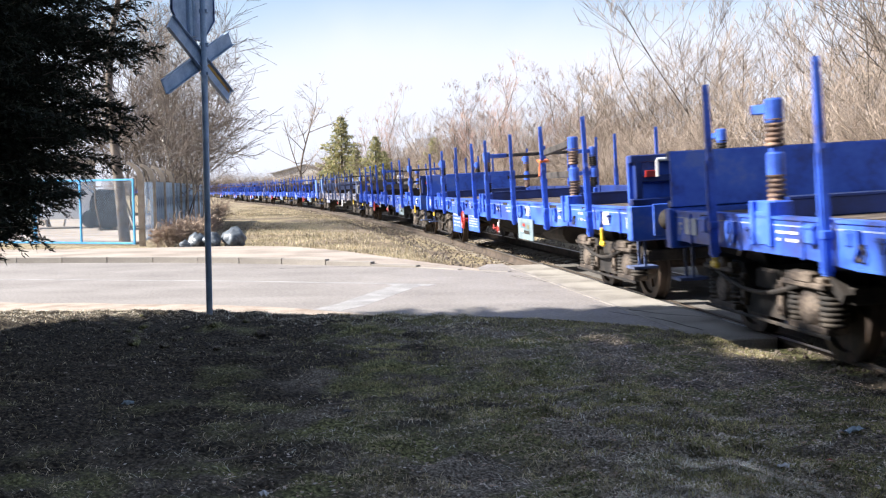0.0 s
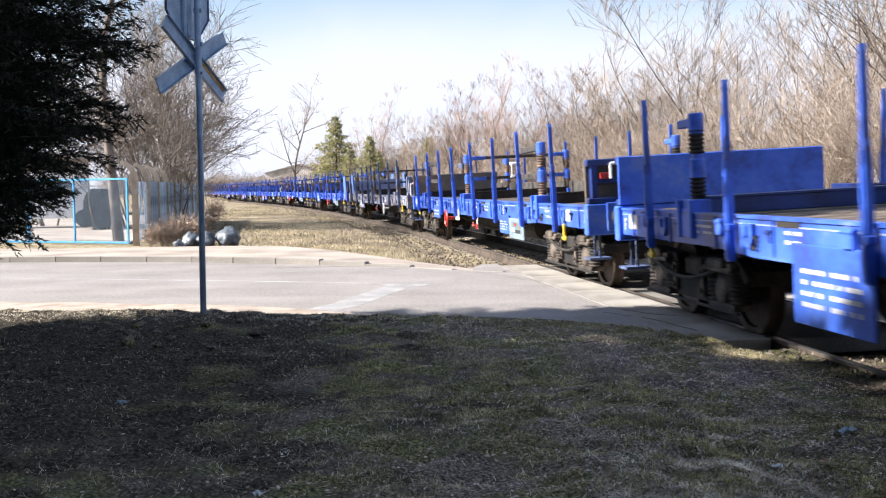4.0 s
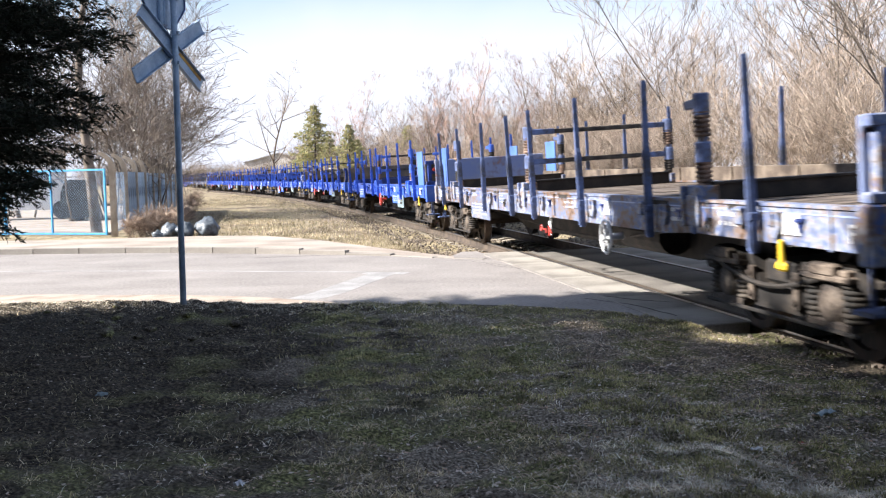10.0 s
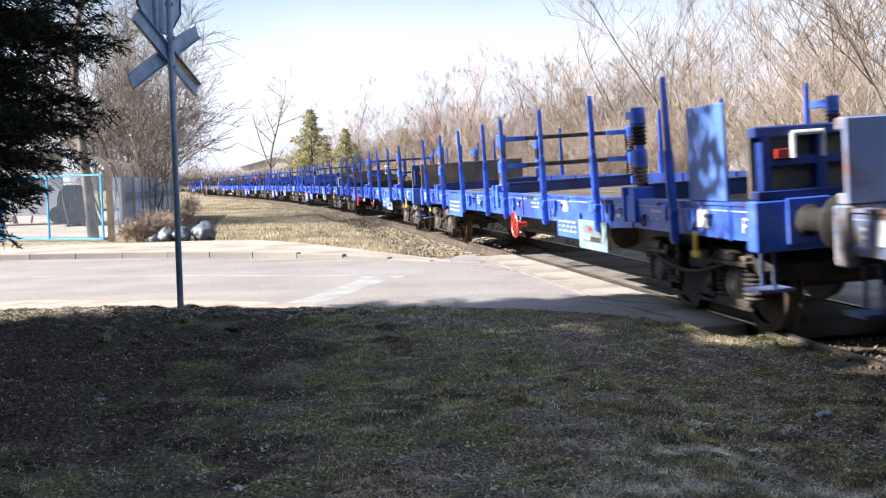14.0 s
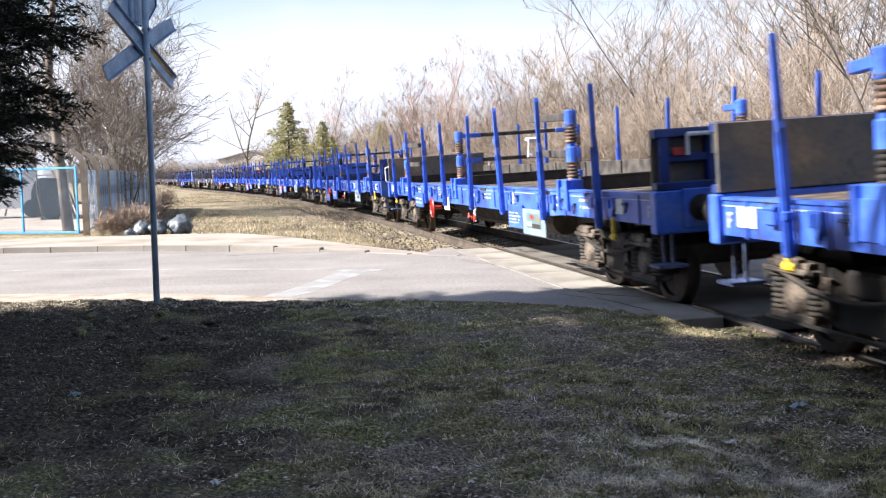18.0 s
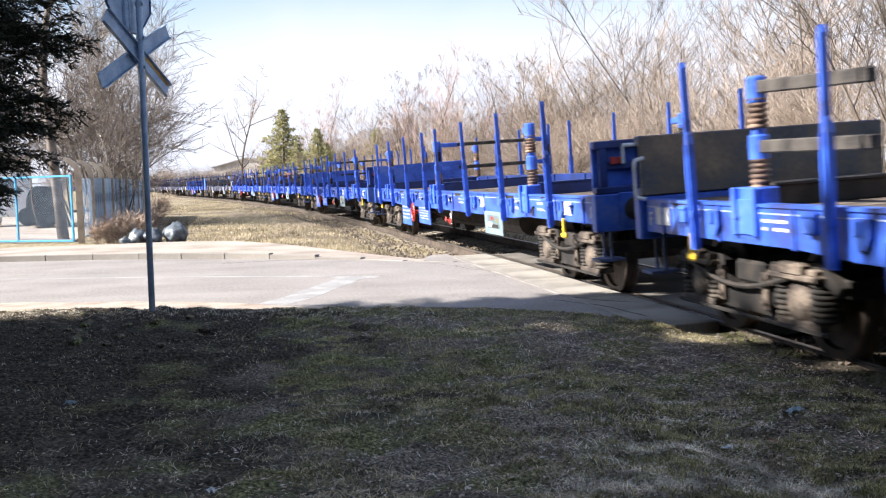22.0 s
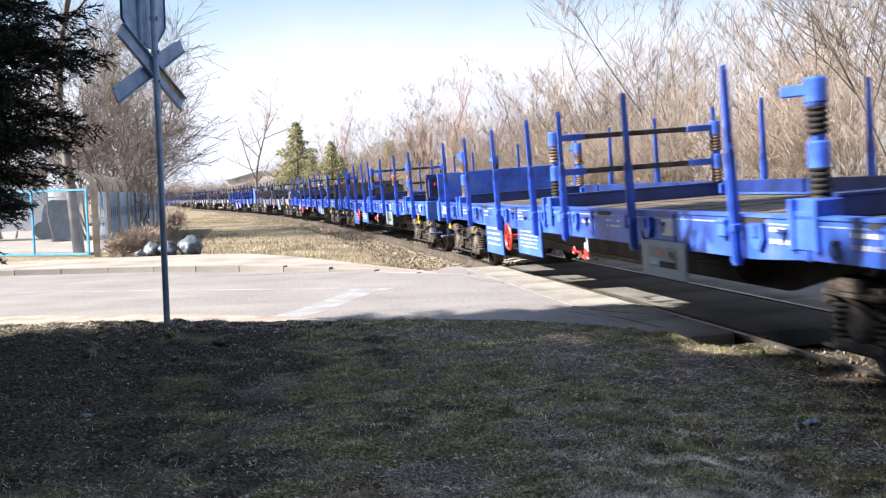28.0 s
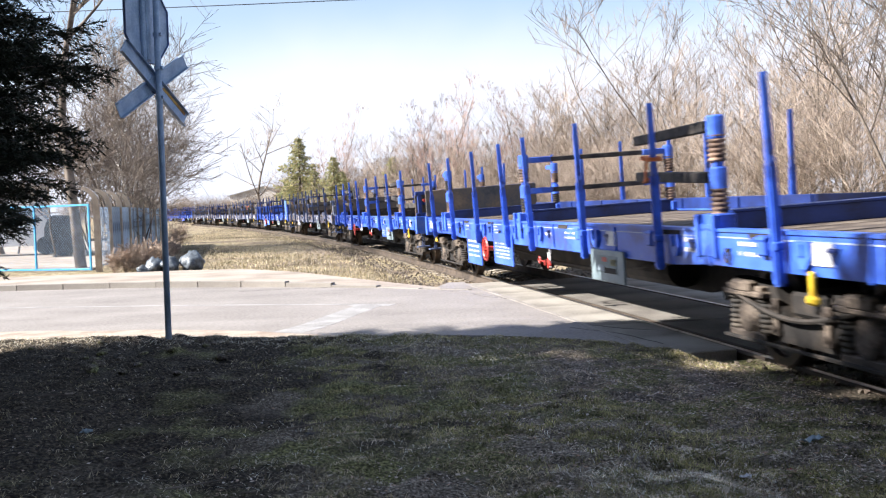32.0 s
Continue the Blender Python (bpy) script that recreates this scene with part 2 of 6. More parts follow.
M = {
    "blue": material("wagon_blue_paint", [(0.045, 0.045, 0.09), (0.03, 0.07, 0.34), (0.042, 0.115, 0.55), (0.06, 0.148, 0.6), (0.13, 0.2, 0.55)], 0.45, scale=1.5, fine=16, bump=0.08, spread=(0.27, 0.72), vary=0.16, mottle=0.3),
    "stakegrey": material("dull_weathered_blue_paint", [(0.05, 0.05, 0.06), (0.08, 0.11, 0.22), (0.11, 0.16, 0.34)], 0.6, scale=2, fine=25, bump=0.15, vary=0.15),
    "rusty": material("rusting_blue_board", [(0.3, 0.1, 0.04), (0.16, 0.17, 0.24), (0.2, 0.24, 0.38), (0.17, 0.22, 0.4)], 0.7, scale=1.6, fine=12, bump=0.2, spread=(0.3, 0.6)),
    "paleblue": material("faded_blue_paint", [(0.04, 0.085, 0.25), (0.07, 0.145, 0.42), (0.09, 0.18, 0.47)], 0.5, scale=1.6, fine=38, bump=0.08, spread=(0.25, 0.6), vary=0.1),
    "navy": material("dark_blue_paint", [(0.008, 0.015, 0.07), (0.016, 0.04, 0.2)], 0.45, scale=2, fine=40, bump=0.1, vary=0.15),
    "grime": material("weathered_grey_blue_paint", [(0.06, 0.035, 0.022), (0.17, 0.1, 0.06), (0.15, 0.145, 0.16), (0.09, 0.13, 0.27), (0.26, 0.27, 0.31), (0.2, 0.13, 0.085), (0.07, 0.11, 0.26)], 0.75, scale=1.3, fine=14, bump=0.2, spread=(0.3, 0.7), vary=0.12, mottle=0.5),
    "board": material("grey_steel_board", [(0.03, 0.033, 0.04), (0.075, 0.075, 0.075), (0.13, 0.1, 0.07), (0.21, 0.15, 0.095)], 0.65, scale=1.5, fine=25, bump=0.15, spread=(0.3, 0.72)),
    "under": material("dusty_underframe", [(0.01, 0.009, 0.008), (0.026, 0.021, 0.017), (0.055, 0.042, 0.032)], 0.85, scale=4, fine=50, bump=0.3, spread=(0.3, 0.7), vary=0.2),
    "bogie": material("dusty_bogie_steel", [(0.006, 0.005, 0.0045), (0.016, 0.013, 0.011), (0.05, 0.039, 0.029)], 0.85, scale=5, fine=60, bump=0.3, spread=(0.3, 0.7), vary=0.25),
    "axlebox": material("rusty_dusty_axle_box", [(0.015, 0.011, 0.009), (0.05, 0.037, 0.028), (0.15, 0.118, 0.09)], 0.8, scale=5, fine=40, bump=0.3, spread=(0.34, 0.66), vary=0.3),
    "spring": material("dusty_coil_steel", [(0.01, 0.009, 0.008), (0.03, 0.025, 0.02), (0.07, 0.057, 0.044)], 0.85, scale=6, fine=60, bump=0.2, vary=0.3),
    "coilrust": material("rust_tan_coil_steel", [(0.04, 0.025, 0.02), (0.13, 0.08, 0.055), (0.3, 0.2, 0.14)], 0.75, scale=6, fine=40, bump=0.2, vary=0.25),
    "tread": material("worn_wheel_steel", [(0.03, 0.022, 0.017), (0.085, 0.056, 0.04)], 0.6, metal=0.3, scale=6, fine=70, bump=0.2),
    "beam": material("dark_stained_beam", [(0.014, 0.012, 0.011), (0.045, 0.038, 0.033), (0.08, 0.07, 0.06)], 0.8, scale=5, fine=80, bump=0.3),
    "deck": material("weathered_deck_timber", [(0.045, 0.032, 0.024), (0.1, 0.075, 0.055), (0.17, 0.135, 0.1)], 0.85, scale=3, fine=60, bump=0.3),
    "red": material("red_paint", [(0.26, 0.02, 0.014), (0.46, 0.035, 0.022)], 0.45, scale=8, fine=60, bump=0.05),
    "yellow": material("yellow_paint", [(0.55, 0.36, 0.02), (0.75, 0.52, 0.03)], 0.5, scale=8, fine=60, bump=0.05),
    "white": material("white_paint", [(0.45, 0.45, 0.46), (0.66, 0.66, 0.66)], 0.6, scale=9, fine=70, bump=0.05),
    "print": material("grey_blue_print", [(0.08, 0.13, 0.15), (0.15, 0.2, 0.22)], 0.5, scale=7, fine=30, bump=0, vary=0.1),
    "placard": material("pale_placard", [(0.15, 0.2, 0.22), (0.22, 0.28, 0.3)], 0.5, scale=5, fine=40, bump=0.03),
    "edge": material("flange_highlight_paint", [(0.2, 0.26, 0.45), (0.36, 0.42, 0.58)], 0.6, scale=3, fine=20, bump=0),
    "strip": material("weathered_orange_paint", [(0.25, 0.13, 0.04), (0.5, 0.3, 0.08)], 0.7, scale=9, fine=60, bump=0.1),
    "orange": material("orange_strap", [(0.6, 0.13, 0.03), (0.75, 0.22, 0.07)], 0.8, scale=9, fine=90, bump=0.2),
    "rail": material("rusty_rail_side", [(0.04, 0.03, 0.022), (0.1, 0.075, 0.055)], 0.8, scale=3, fine=60, bump=0.3),
    "railhead": material("polished_rail_head", [(0.32, 0.31, 0.3), (0.5, 0.49, 0.48)], 0.3, metal=0.9, scale=6, fine=80, bump=0.03),
    "asphalt": asphalt_material(),
    "concrete": material("pale_concrete", [(0.17, 0.152, 0.13), (0.27, 0.247, 0.213), (0.33, 0.305, 0.265)], 0.88, scale=1.2, fine=70, bump=0.25, vary=0.08),
    "panel": material("dark_mottled_concrete", [(0.09, 0.08, 0.07), (0.17, 0.155, 0.135), (0.24, 0.22, 0.19)], 0.85, scale=0.9, fine=50, bump=0.25, vary=0.1, mottle=0.5),
    "kerb": material("kerb_concrete", [(0.19, 0.17, 0.147), (0.29, 0.265, 0.23)], 0.9, scale=1.5, fine=60, bump=0.3, vary=0.12),
    "paving": material("sandy_pavement", [(0.22, 0.18, 0.145), (0.31, 0.262, 0.216), (0.36, 0.312, 0.26)], 0.92, scale=0.8, fine=60, bump=0.3),
    "sand": material("washed_sand", [(0.24, 0.185, 0.14), (0.34, 0.275, 0.22), (0.4, 0.33, 0.27)], 0.95, scale=2.5, fine=60, bump=0.4, mottle=0.6),
    "marking": material("worn_road_paint", [(0.21, 0.2, 0.19), (0.27, 0.26, 0.25), (0.34, 0.33, 0.32)], 0.8, scale=2.5, fine=40, bump=0.1, spread=(0.32, 0.66), mottle=0.9),
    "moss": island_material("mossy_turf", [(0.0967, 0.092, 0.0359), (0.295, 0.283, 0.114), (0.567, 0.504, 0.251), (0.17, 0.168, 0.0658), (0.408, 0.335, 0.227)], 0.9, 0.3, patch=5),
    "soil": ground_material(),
    "zinc": material("galvanised_steel", [(0.2, 0.28, 0.39), (0.33, 0.42, 0.54)], 0.5, metal=0.1, scale=6, fine=50, bump=0.05),
    "post": material("fence_concrete", [(0.3, 0.245, 0.185), (0.47, 0.405, 0.32)], 0.9, scale=4, fine=60, bump=0.3, vary=0.1),
    "sheet": material("blue_painted_sheet", [(0.12, 0.16, 0.2), (0.34, 0.43, 0.51), (0.5, 0.57, 0.62)], 0.6, scale=1.5, fine=30, bump=0.1, vary=0.4),
    "framecyan": material("light_blue_gate_paint", [(0.05, 0.26, 0.5), (0.09, 0.36, 0.62)], 0.5, scale=6, fine=50, bump=0.05),
    "bag": material("dark_refuse_bag", [(0.035, 0.042, 0.05), (0.13, 0.15, 0.17)], 0.42, scale=9, fine=40, bump=0.6),
    "van": material("white_van_paint", [(0.6, 0.61, 0.62), (0.75, 0.76, 0.77)], 0.35, scale=2, fine=30, bump=0.02),
    "crack": material("dark_road_crack", [(0.05, 0.045, 0.04), (0.1, 0.09, 0.08)], 0.95, scale=3, fine=40, bump=0),
    "tarp": material("dark_tarpaulin", [(0.02, 0.023, 0.026), (0.05, 0.055, 0.06)], 0.6, scale=3, fine=20, bump=0.3),
    "plaster": material("pale_plaster", [(0.36, 0.34, 0.31), (0.5, 0.48, 0.45)], 0.9, scale=0.6, fine=30, bump=0.1),
    "roofing": material("grey_roof_sheet", [(0.2, 0.19, 0.19), (0.3, 0.29, 0.28)], 0.7, scale=1, fine=20, bump=0.1),
    "glass": material("dark_window_glass", [(0.02, 0.025, 0.03), (0.04, 0.05, 0.06)], 0.08, scale=2, fine=10, bump=0),
    "bark": material("grey_brown_bark", [(0.07, 0.054, 0.04), (0.135, 0.108, 0.085), (0.22, 0.182, 0.147)], 0.9, scale=3, fine=40, bump=0.4, vary=0.15),
    "twig": material("pale_brown_twigs", [(0.2, 0.155, 0.12), (0.39, 0.315, 0.25)], 0.85, scale=1.5, fine=20, bump=0, vary=0.2),
    "hedge": material("reddish_brown_stems", [(0.16, 0.11, 0.08), (0.32, 0.24, 0.18), (0.46, 0.36, 0.28)], 0.85, scale=1.2, fine=20, bump=0, vary=0.2),
    "brush": material("brown_brush_twigs", [(0.15, 0.115, 0.088), (0.29, 0.23, 0.18), (0.43, 0.35, 0.285)], 0.85, scale=1.2, fine=20, bump=0, vary=0.25),
    "darktwig": material("grey_brown_twigs", [(0.09, 0.07, 0.056), (0.19, 0.152, 0.122)], 0.85, scale=1.5, fine=20, bump=0, vary=0.25),
    "twigred": material("reddish_twigs", [(0.25, 0.165, 0.13), (0.42, 0.3, 0.245)], 0.85, scale=1.5, fine=20, bump=0, vary=0.15),
    "birch": material("birch_bark", [(0.14, 0.12, 0.1), (0.55, 0.52, 0.48), (0.62, 0.6, 0.56)], 0.8, scale=5, fine=30, bump=0.2, spread=(0.36, 0.5)),
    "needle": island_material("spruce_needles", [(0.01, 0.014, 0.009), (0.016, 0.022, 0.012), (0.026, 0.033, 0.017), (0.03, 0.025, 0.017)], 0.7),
    # yellow-green lightened further: distance haze is put into the needle colour
    "fargreen": island_material("hazed_conifer_needles", [(0.22, 0.22, 0.095), (0.35, 0.33, 0.15), (0.45, 0.39, 0.2), (0.2, 0.24, 0.14), (0.38, 0.3, 0.2)], 0.85, 0.45),
    "sleeper": material("grey_concrete_sleeper", [(0.2, 0.17, 0.13), (0.34, 0.3, 0.24)], 0.9, scale=4, fine=60, bump=0.3, vary=0.15),
    "stones": island_material("ballast_stones", [(0.07, 0.055, 0.043), (0.14, 0.115, 0.09), (0.21, 0.18, 0.145), (0.11, 0.08, 0.062)], 0.9),
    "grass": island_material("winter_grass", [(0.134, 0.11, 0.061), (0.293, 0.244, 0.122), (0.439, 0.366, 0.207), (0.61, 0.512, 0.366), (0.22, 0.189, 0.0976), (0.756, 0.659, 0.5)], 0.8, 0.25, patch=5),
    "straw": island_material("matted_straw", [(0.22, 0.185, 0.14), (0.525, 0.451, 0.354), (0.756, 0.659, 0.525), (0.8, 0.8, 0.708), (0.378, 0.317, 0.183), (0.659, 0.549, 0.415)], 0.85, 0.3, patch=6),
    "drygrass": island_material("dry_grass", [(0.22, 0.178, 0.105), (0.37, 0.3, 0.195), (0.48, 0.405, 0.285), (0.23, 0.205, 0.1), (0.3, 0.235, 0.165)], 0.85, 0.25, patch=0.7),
    "litter": island_material("fallen_leaves", [(0.146, 0.104, 0.0732), (0.415, 0.323, 0.244), (0.634, 0.555, 0.47), (0.244, 0.183, 0.134), (0.488, 0.329, 0.22), (0.8, 0.732, 0.659)], 0.85, 0.2),
}

# ---------------------------------------------------------------- mesh helpers
MESHES = {}


def solid(bm, x, y, z, sx, sy, sz, rx=0, ry=0, rz=0, bevel=0.0):
    """A box of that size about that centre, its edges eased by bevel."""
    got = bmesh.ops.create_cube(bm, size=1, matrix=pose(x, y, z, rx, ry, rz) @ Matrix.Diagonal((sx, sy, sz, 1)))
    if bevel:
        edges = list({e for v in got["verts"] for e in v.link_edges})
        bmesh.ops.bevel(bm, geom=edges, offset=bevel, segments=1, affect="EDGES", profile=0.5)


def rod(bm, a, b, r1, r2=None, n=8):
    """A tapered rod from a to b."""
    a, b = Vector(a), Vector(b)
    d = b - a
    q = d.to_track_quat("Z", "Y").to_matrix().to_4x4()
    bmesh.ops.create_cone(bm, cap_ends=True, segments=n, radius1=r1, radius2=r1 if r2 is None else r2, depth=d.length,
                          matrix=Matrix.Translation((a + b) / 2) @ q)


def lathe(bm, profile, n=16, m=None):
    """Turns (radius, height) pairs about the local z axis, then takes it by m."""
    m = m or Matrix()
    rings = []
    for r, z in profile:
        rings.append([bm.verts.new(m @ Vector((r * math.cos(2 * math.pi * i / n), r * math.sin(2 * math.pi * i / n), z))) for i in range(n)])
    for a, b in zip(rings[:-1], rings[1:]):
        for i in range(n):
            bm.faces.new((a[i], a[(i + 1) % n], b[(i + 1) % n], b[i]))
    bm.faces.new(list(reversed(rings[0])))
    bm.faces.new(rings[-1])


def prism(bm, outline, depth, m=None):
    """Extrudes an outline in the local xz plane by depth along y, centred."""
    m = m or Matrix()
    f = [bm.verts.new(m @ Vector((x, -depth / 2, z))) for x, z in outline]
    k = [bm.verts.new(m @ Vector((x, depth / 2, z))) for x, z in outline]
    bm.faces.new(f)
    bm.faces.new(list(reversed(k)))
    for i in range(len(f)):
        j = (i + 1) % len(f)
        bm.faces.new((f[j], f[i], k[i], k[j]))


def finish(bm, name, mat, smooth=False):
    bmesh.ops.recalc_face_normals(bm, faces=bm.faces)
    me = bpy.data.meshes.new(name)
    bm.to_mesh(me)
    bm.free()
    me.materials.append(mat)
    if smooth:
        for p in me.polygons:
            p.use_smooth = True
    return me


def part(name, make, mat, parent, at=None, label="", key=None, smooth=False):
    """One mesh object under a thing or part; parts with the same key share their mesh."""
    k = (name, key, mat.name) if key is not None else None
    me = MESHES.get(k)
    if me is None:
        bm = bmesh.new()
        make(bm)
        me = finish(bm, name, mat, smooth)
        if k:
            MESHES[k] = me
    ob = new(name, me)
    ob.parent = parent
    if at is not None:
        ob.matrix_basis = at
    if label:
        ob["label"] = label
    return ob


def raw(name, verts, faces, mat, parent=None, smooth=False):
    me = bpy.data.meshes.new(name)
    me.from_pydata([tuple(v) for v in verts], [], [tuple(f) for f in faces])
    me.materials.append(mat)
    me.update()
    if smooth:
        for p in me.polygons:
            p.use_smooth = True
    ob = new(name, me)
    ob.parent = parent
    return ob


def thing(name, at, label, category, group=""):
    ob = new(name)
    ob.empty_display_size = 0.2
    ob.matrix_basis = at
    return tagged(ob, label, category, group)


# ---------------------------------------------------------------- the line of the track
# Centre line by arc length from a point beside the camera, growing away down the line.
CANT = 2.4            # degrees by which the track leans to the inner side of the curve
STEP = 0.5
S_MIN, S_MAX = -240.0, 520.0


def line_table():
    x0, a0 = 3.76, 0.1733

    def bend(u):
        return a0 + 0.00159 * min(u, 90) + 0.00047 * (min(max(u, 90), 330) - 90)

    fwd = [(0.0, x0, 8.13, a0)]
    s, x, y = 0.0, x0, 8.13
    while s < S_MAX:
        a = bend(s + STEP / 2)
        x, y, s = x - math.sin(a) * STEP, y + math.cos(a) * STEP, s + STEP
        fwd.append((s, x, y, bend(s)))
    back = []
    s, x, y = 0.0, x0, 8.13
    while s > S_MIN:
        x, y, s = x + math.sin(a0) * STEP, y - math.cos(a0) * STEP, s - STEP
        back.append((s, x, y, a0))
    return np.array(list(reversed(back)) + fwd)


LINE = line_table()


def on_line(s, off=0.0, z=0.0):
    """The place at s along the line, off metres to the far side of it."""
    x, y, a = (np.interp(s, LINE[:, 0], LINE[:, i]) for i in (1, 2, 3))
    return Vector((x + math.cos(a) * off, y + math.sin(a) * off, z)), a


def line_pose(s, off=0.0, z=0.0):
    p, a = on_line(s, off, z)
    return Matrix.Translation(p) @ Matrix.Rotation(a, 4, "Z")     # local y runs away down the line, local x to the far side


# ---------------------------------------------------------------- ground
def blend(v, a, b):
    t = min(max((v - a) / (b - a), 0.0), 1.0)
    return t * t * (3 - 2 * t)


FAR_KERB = [(-60, 26.8), (-20, 22.8), (-9, 21.7), (-6.35, 21.35), (-4.76, 20.75), (-2.88, 19.92), (-1.77, 19.4), (-0.83, 18.75), (-0.2, 18.0)]
NEAR_EDGE = [(-60, 19.5), (-20, 14.7), (-5.4, 12.9), (-3.43, 12.55), (-1.19, 12.1), (0.08, 11.82), (0.66, 11.55), (1.01, 11.28), (1.47, 10.93), (1.66, 10.6), (1.75, 10.33)]
WALK_BACK = [(-60, 30.0), (-20, 26.0), (-10.0, 25.1), (-8.55, 25.3), (-6.5, 25.5), (-5.1, 25.2), (-3.5, 23.4), (-2.07, 21.4), (-0.86, 19.55), (-0.33, 18.7)]


def along(pts, x):
    return float(np.interp(x, [p[0] for p in pts], [p[1] for p in pts]))


def off_line(x, y):
    """Signed distance from the track's centre line, and the arc length there."""
    i = int(np.argmin((LINE[:, 1] - x) ** 2 + (LINE[:, 2] - y) ** 2))
    s, px, py, a = LINE[i]
    return (x - px) * math.cos(a) + (y - py) * math.sin(a), s


def ground_z(x, y):
    d, s = off_line(x, y)
    z = -0.05 + 0.03 * noise.noise((x * 0.4, y * 0.4, 0))
    if x < 3 and y < 14:                      # the turf by the road rises a little
        edge = along(NEAR_EDGE, min(x, 1.75))
        z += 0.13 * (1 - 0.85 * blend(x, 0.1, 1.7)) * blend(edge - y, -0.05, 0.9) + 0.05 * noise.noise((x * 0.9, y * 0.9, 5)) * blend(edge - y, 0.2, 1.4)
        z += 0.04 * blend(x, 0.1, 1.2)
        if y > 2.5 and abs(x) < 6:            # tussocks and hollows
            z += (0.05 * noise.noise((x * 4.0, y * 4.0, 8)) + 0.045 * abs(noise.noise((x * 9, y * 9, 2)))) * blend(edge - y, 0, 0.3)
    if y > 14:
        z += 0.10 * (1 - 0.9 * blend(x, -4.5, -0.6)) * blend(y - along(WALK_BACK, min(x, -0.33)), -0.3, 0.4)
    bed = (-0.13 if d > -0.72 else -0.045) if s < 1.9 else -0.2
    inner, wide = (1.0, 1.2) if s < 1.9 else (1.05, 0.4) if s < 11.8 else (1.6, 1.2)
    z = z * blend(abs(d), inner, inner + wide) + bed * (1 - blend(abs(d), inner, inner + wide))
    if d > 3:
        z += 0.5 * blend(d, 5, 12)
    if 10 < y < 26 and d > 2:
        z = -0.12
    if along(NEAR_EDGE, x) < y < along(FAR_KERB, x) + 0.1 and d < -1.0:
        z = min(z, -0.08)
    return z


xs = np.unique(np.concatenate([np.linspace(-900, -60, 14), np.linspace(-60, -9, 40), np.linspace(-9, -5.2, 30), np.linspace(-5.2, 3.6, 190), np.linspace(3.6, 8, 28), np.linspace(8, 40, 34), np.linspace(40, 900, 14)]))
ys = np.unique(np.concatenate([np.linspace(-300, -5, 12), np.linspace(-5, 2, 10), np.linspace(2, 3, 8), np.linspace(3, 12.4, 200), np.linspace(12.4, 14, 14), np.linspace(14, 50, 80), np.linspace(50, 140, 45), np.linspace(140, 1500, 20)]))
gv = [(x, y, ground_z(x, y)) for y in ys for x in xs]
nx = len(xs)
gf = [(j * nx + i, j * nx + i + 1, (j + 1) * nx + i + 1, (j + 1) * nx + i) for j in range(len(ys) - 1) for i in range(nx - 1)]
GRID_Z = np.array([q[2] for q in gv]).reshape(len(ys), nx)


def heights(px, py):
    """Heights of the ground sheet at many places at once."""
    i = np.clip(np.searchsorted(xs, px) - 1, 0, nx - 2)
    j = np.clip(np.searchsorted(ys, py) - 1, 0, len(ys) - 2)
    u, v = (px - xs[i]) / (xs[i + 1] - xs[i]), (py - ys[j]) / (ys[j + 1] - ys[j])
    return (GRID_Z[j, i] * (1 - u) + GRID_Z[j, i + 1] * u) * (1 - v) + (GRID_Z[j + 1, i] * (1 - u) + GRID_Z[j + 1, i + 1] * u) * v


def offsets(px, py):
    """Distances from the track's centre line at many places at once."""
    return (px - np.interp(py, LINE[:, 2], LINE[:, 1])) * np.cos(np.interp(py, LINE[:, 2], LINE[:, 3]))


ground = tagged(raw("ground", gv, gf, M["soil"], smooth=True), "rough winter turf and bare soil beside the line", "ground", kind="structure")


def slab_between(name, lower, upper, xlist, top, thick, mat):
    """A slab whose plan lies between two edges given along x."""
    bm = bmesh.new()
    rows = []
    for x in xlist:
        a, b = along(lower, x), along(upper, x)
        cols = [a + (b - a) * k / 6 for k in range(7)]
        dip = 0.09 * blend(x, -4.5, -0.6)
        rows.append([[bm.verts.new((x, y, z)) for y in cols] for z in (top - dip, top - dip - thick)])
    for r, q in zip(rows[:-1], rows[1:]):
        for k in range(6):
            bm.faces.new((r[0][k], q[0][k], q[0][k + 1], r[0][k + 1]))
        bm.faces.new((r[0][0], r[1][0], q[1][0], q[0][0]))
        bm.faces.new((r[0][6], q[0][6], q[1][6], r[1][6]))
    for r in (rows[0], rows[-1]):
        for k in range(6):
            bm.faces.new((r[0][k], r[0][k + 1], r[1][k + 1], r[1][k]))
    return new(name, finish(bm, name, mat))


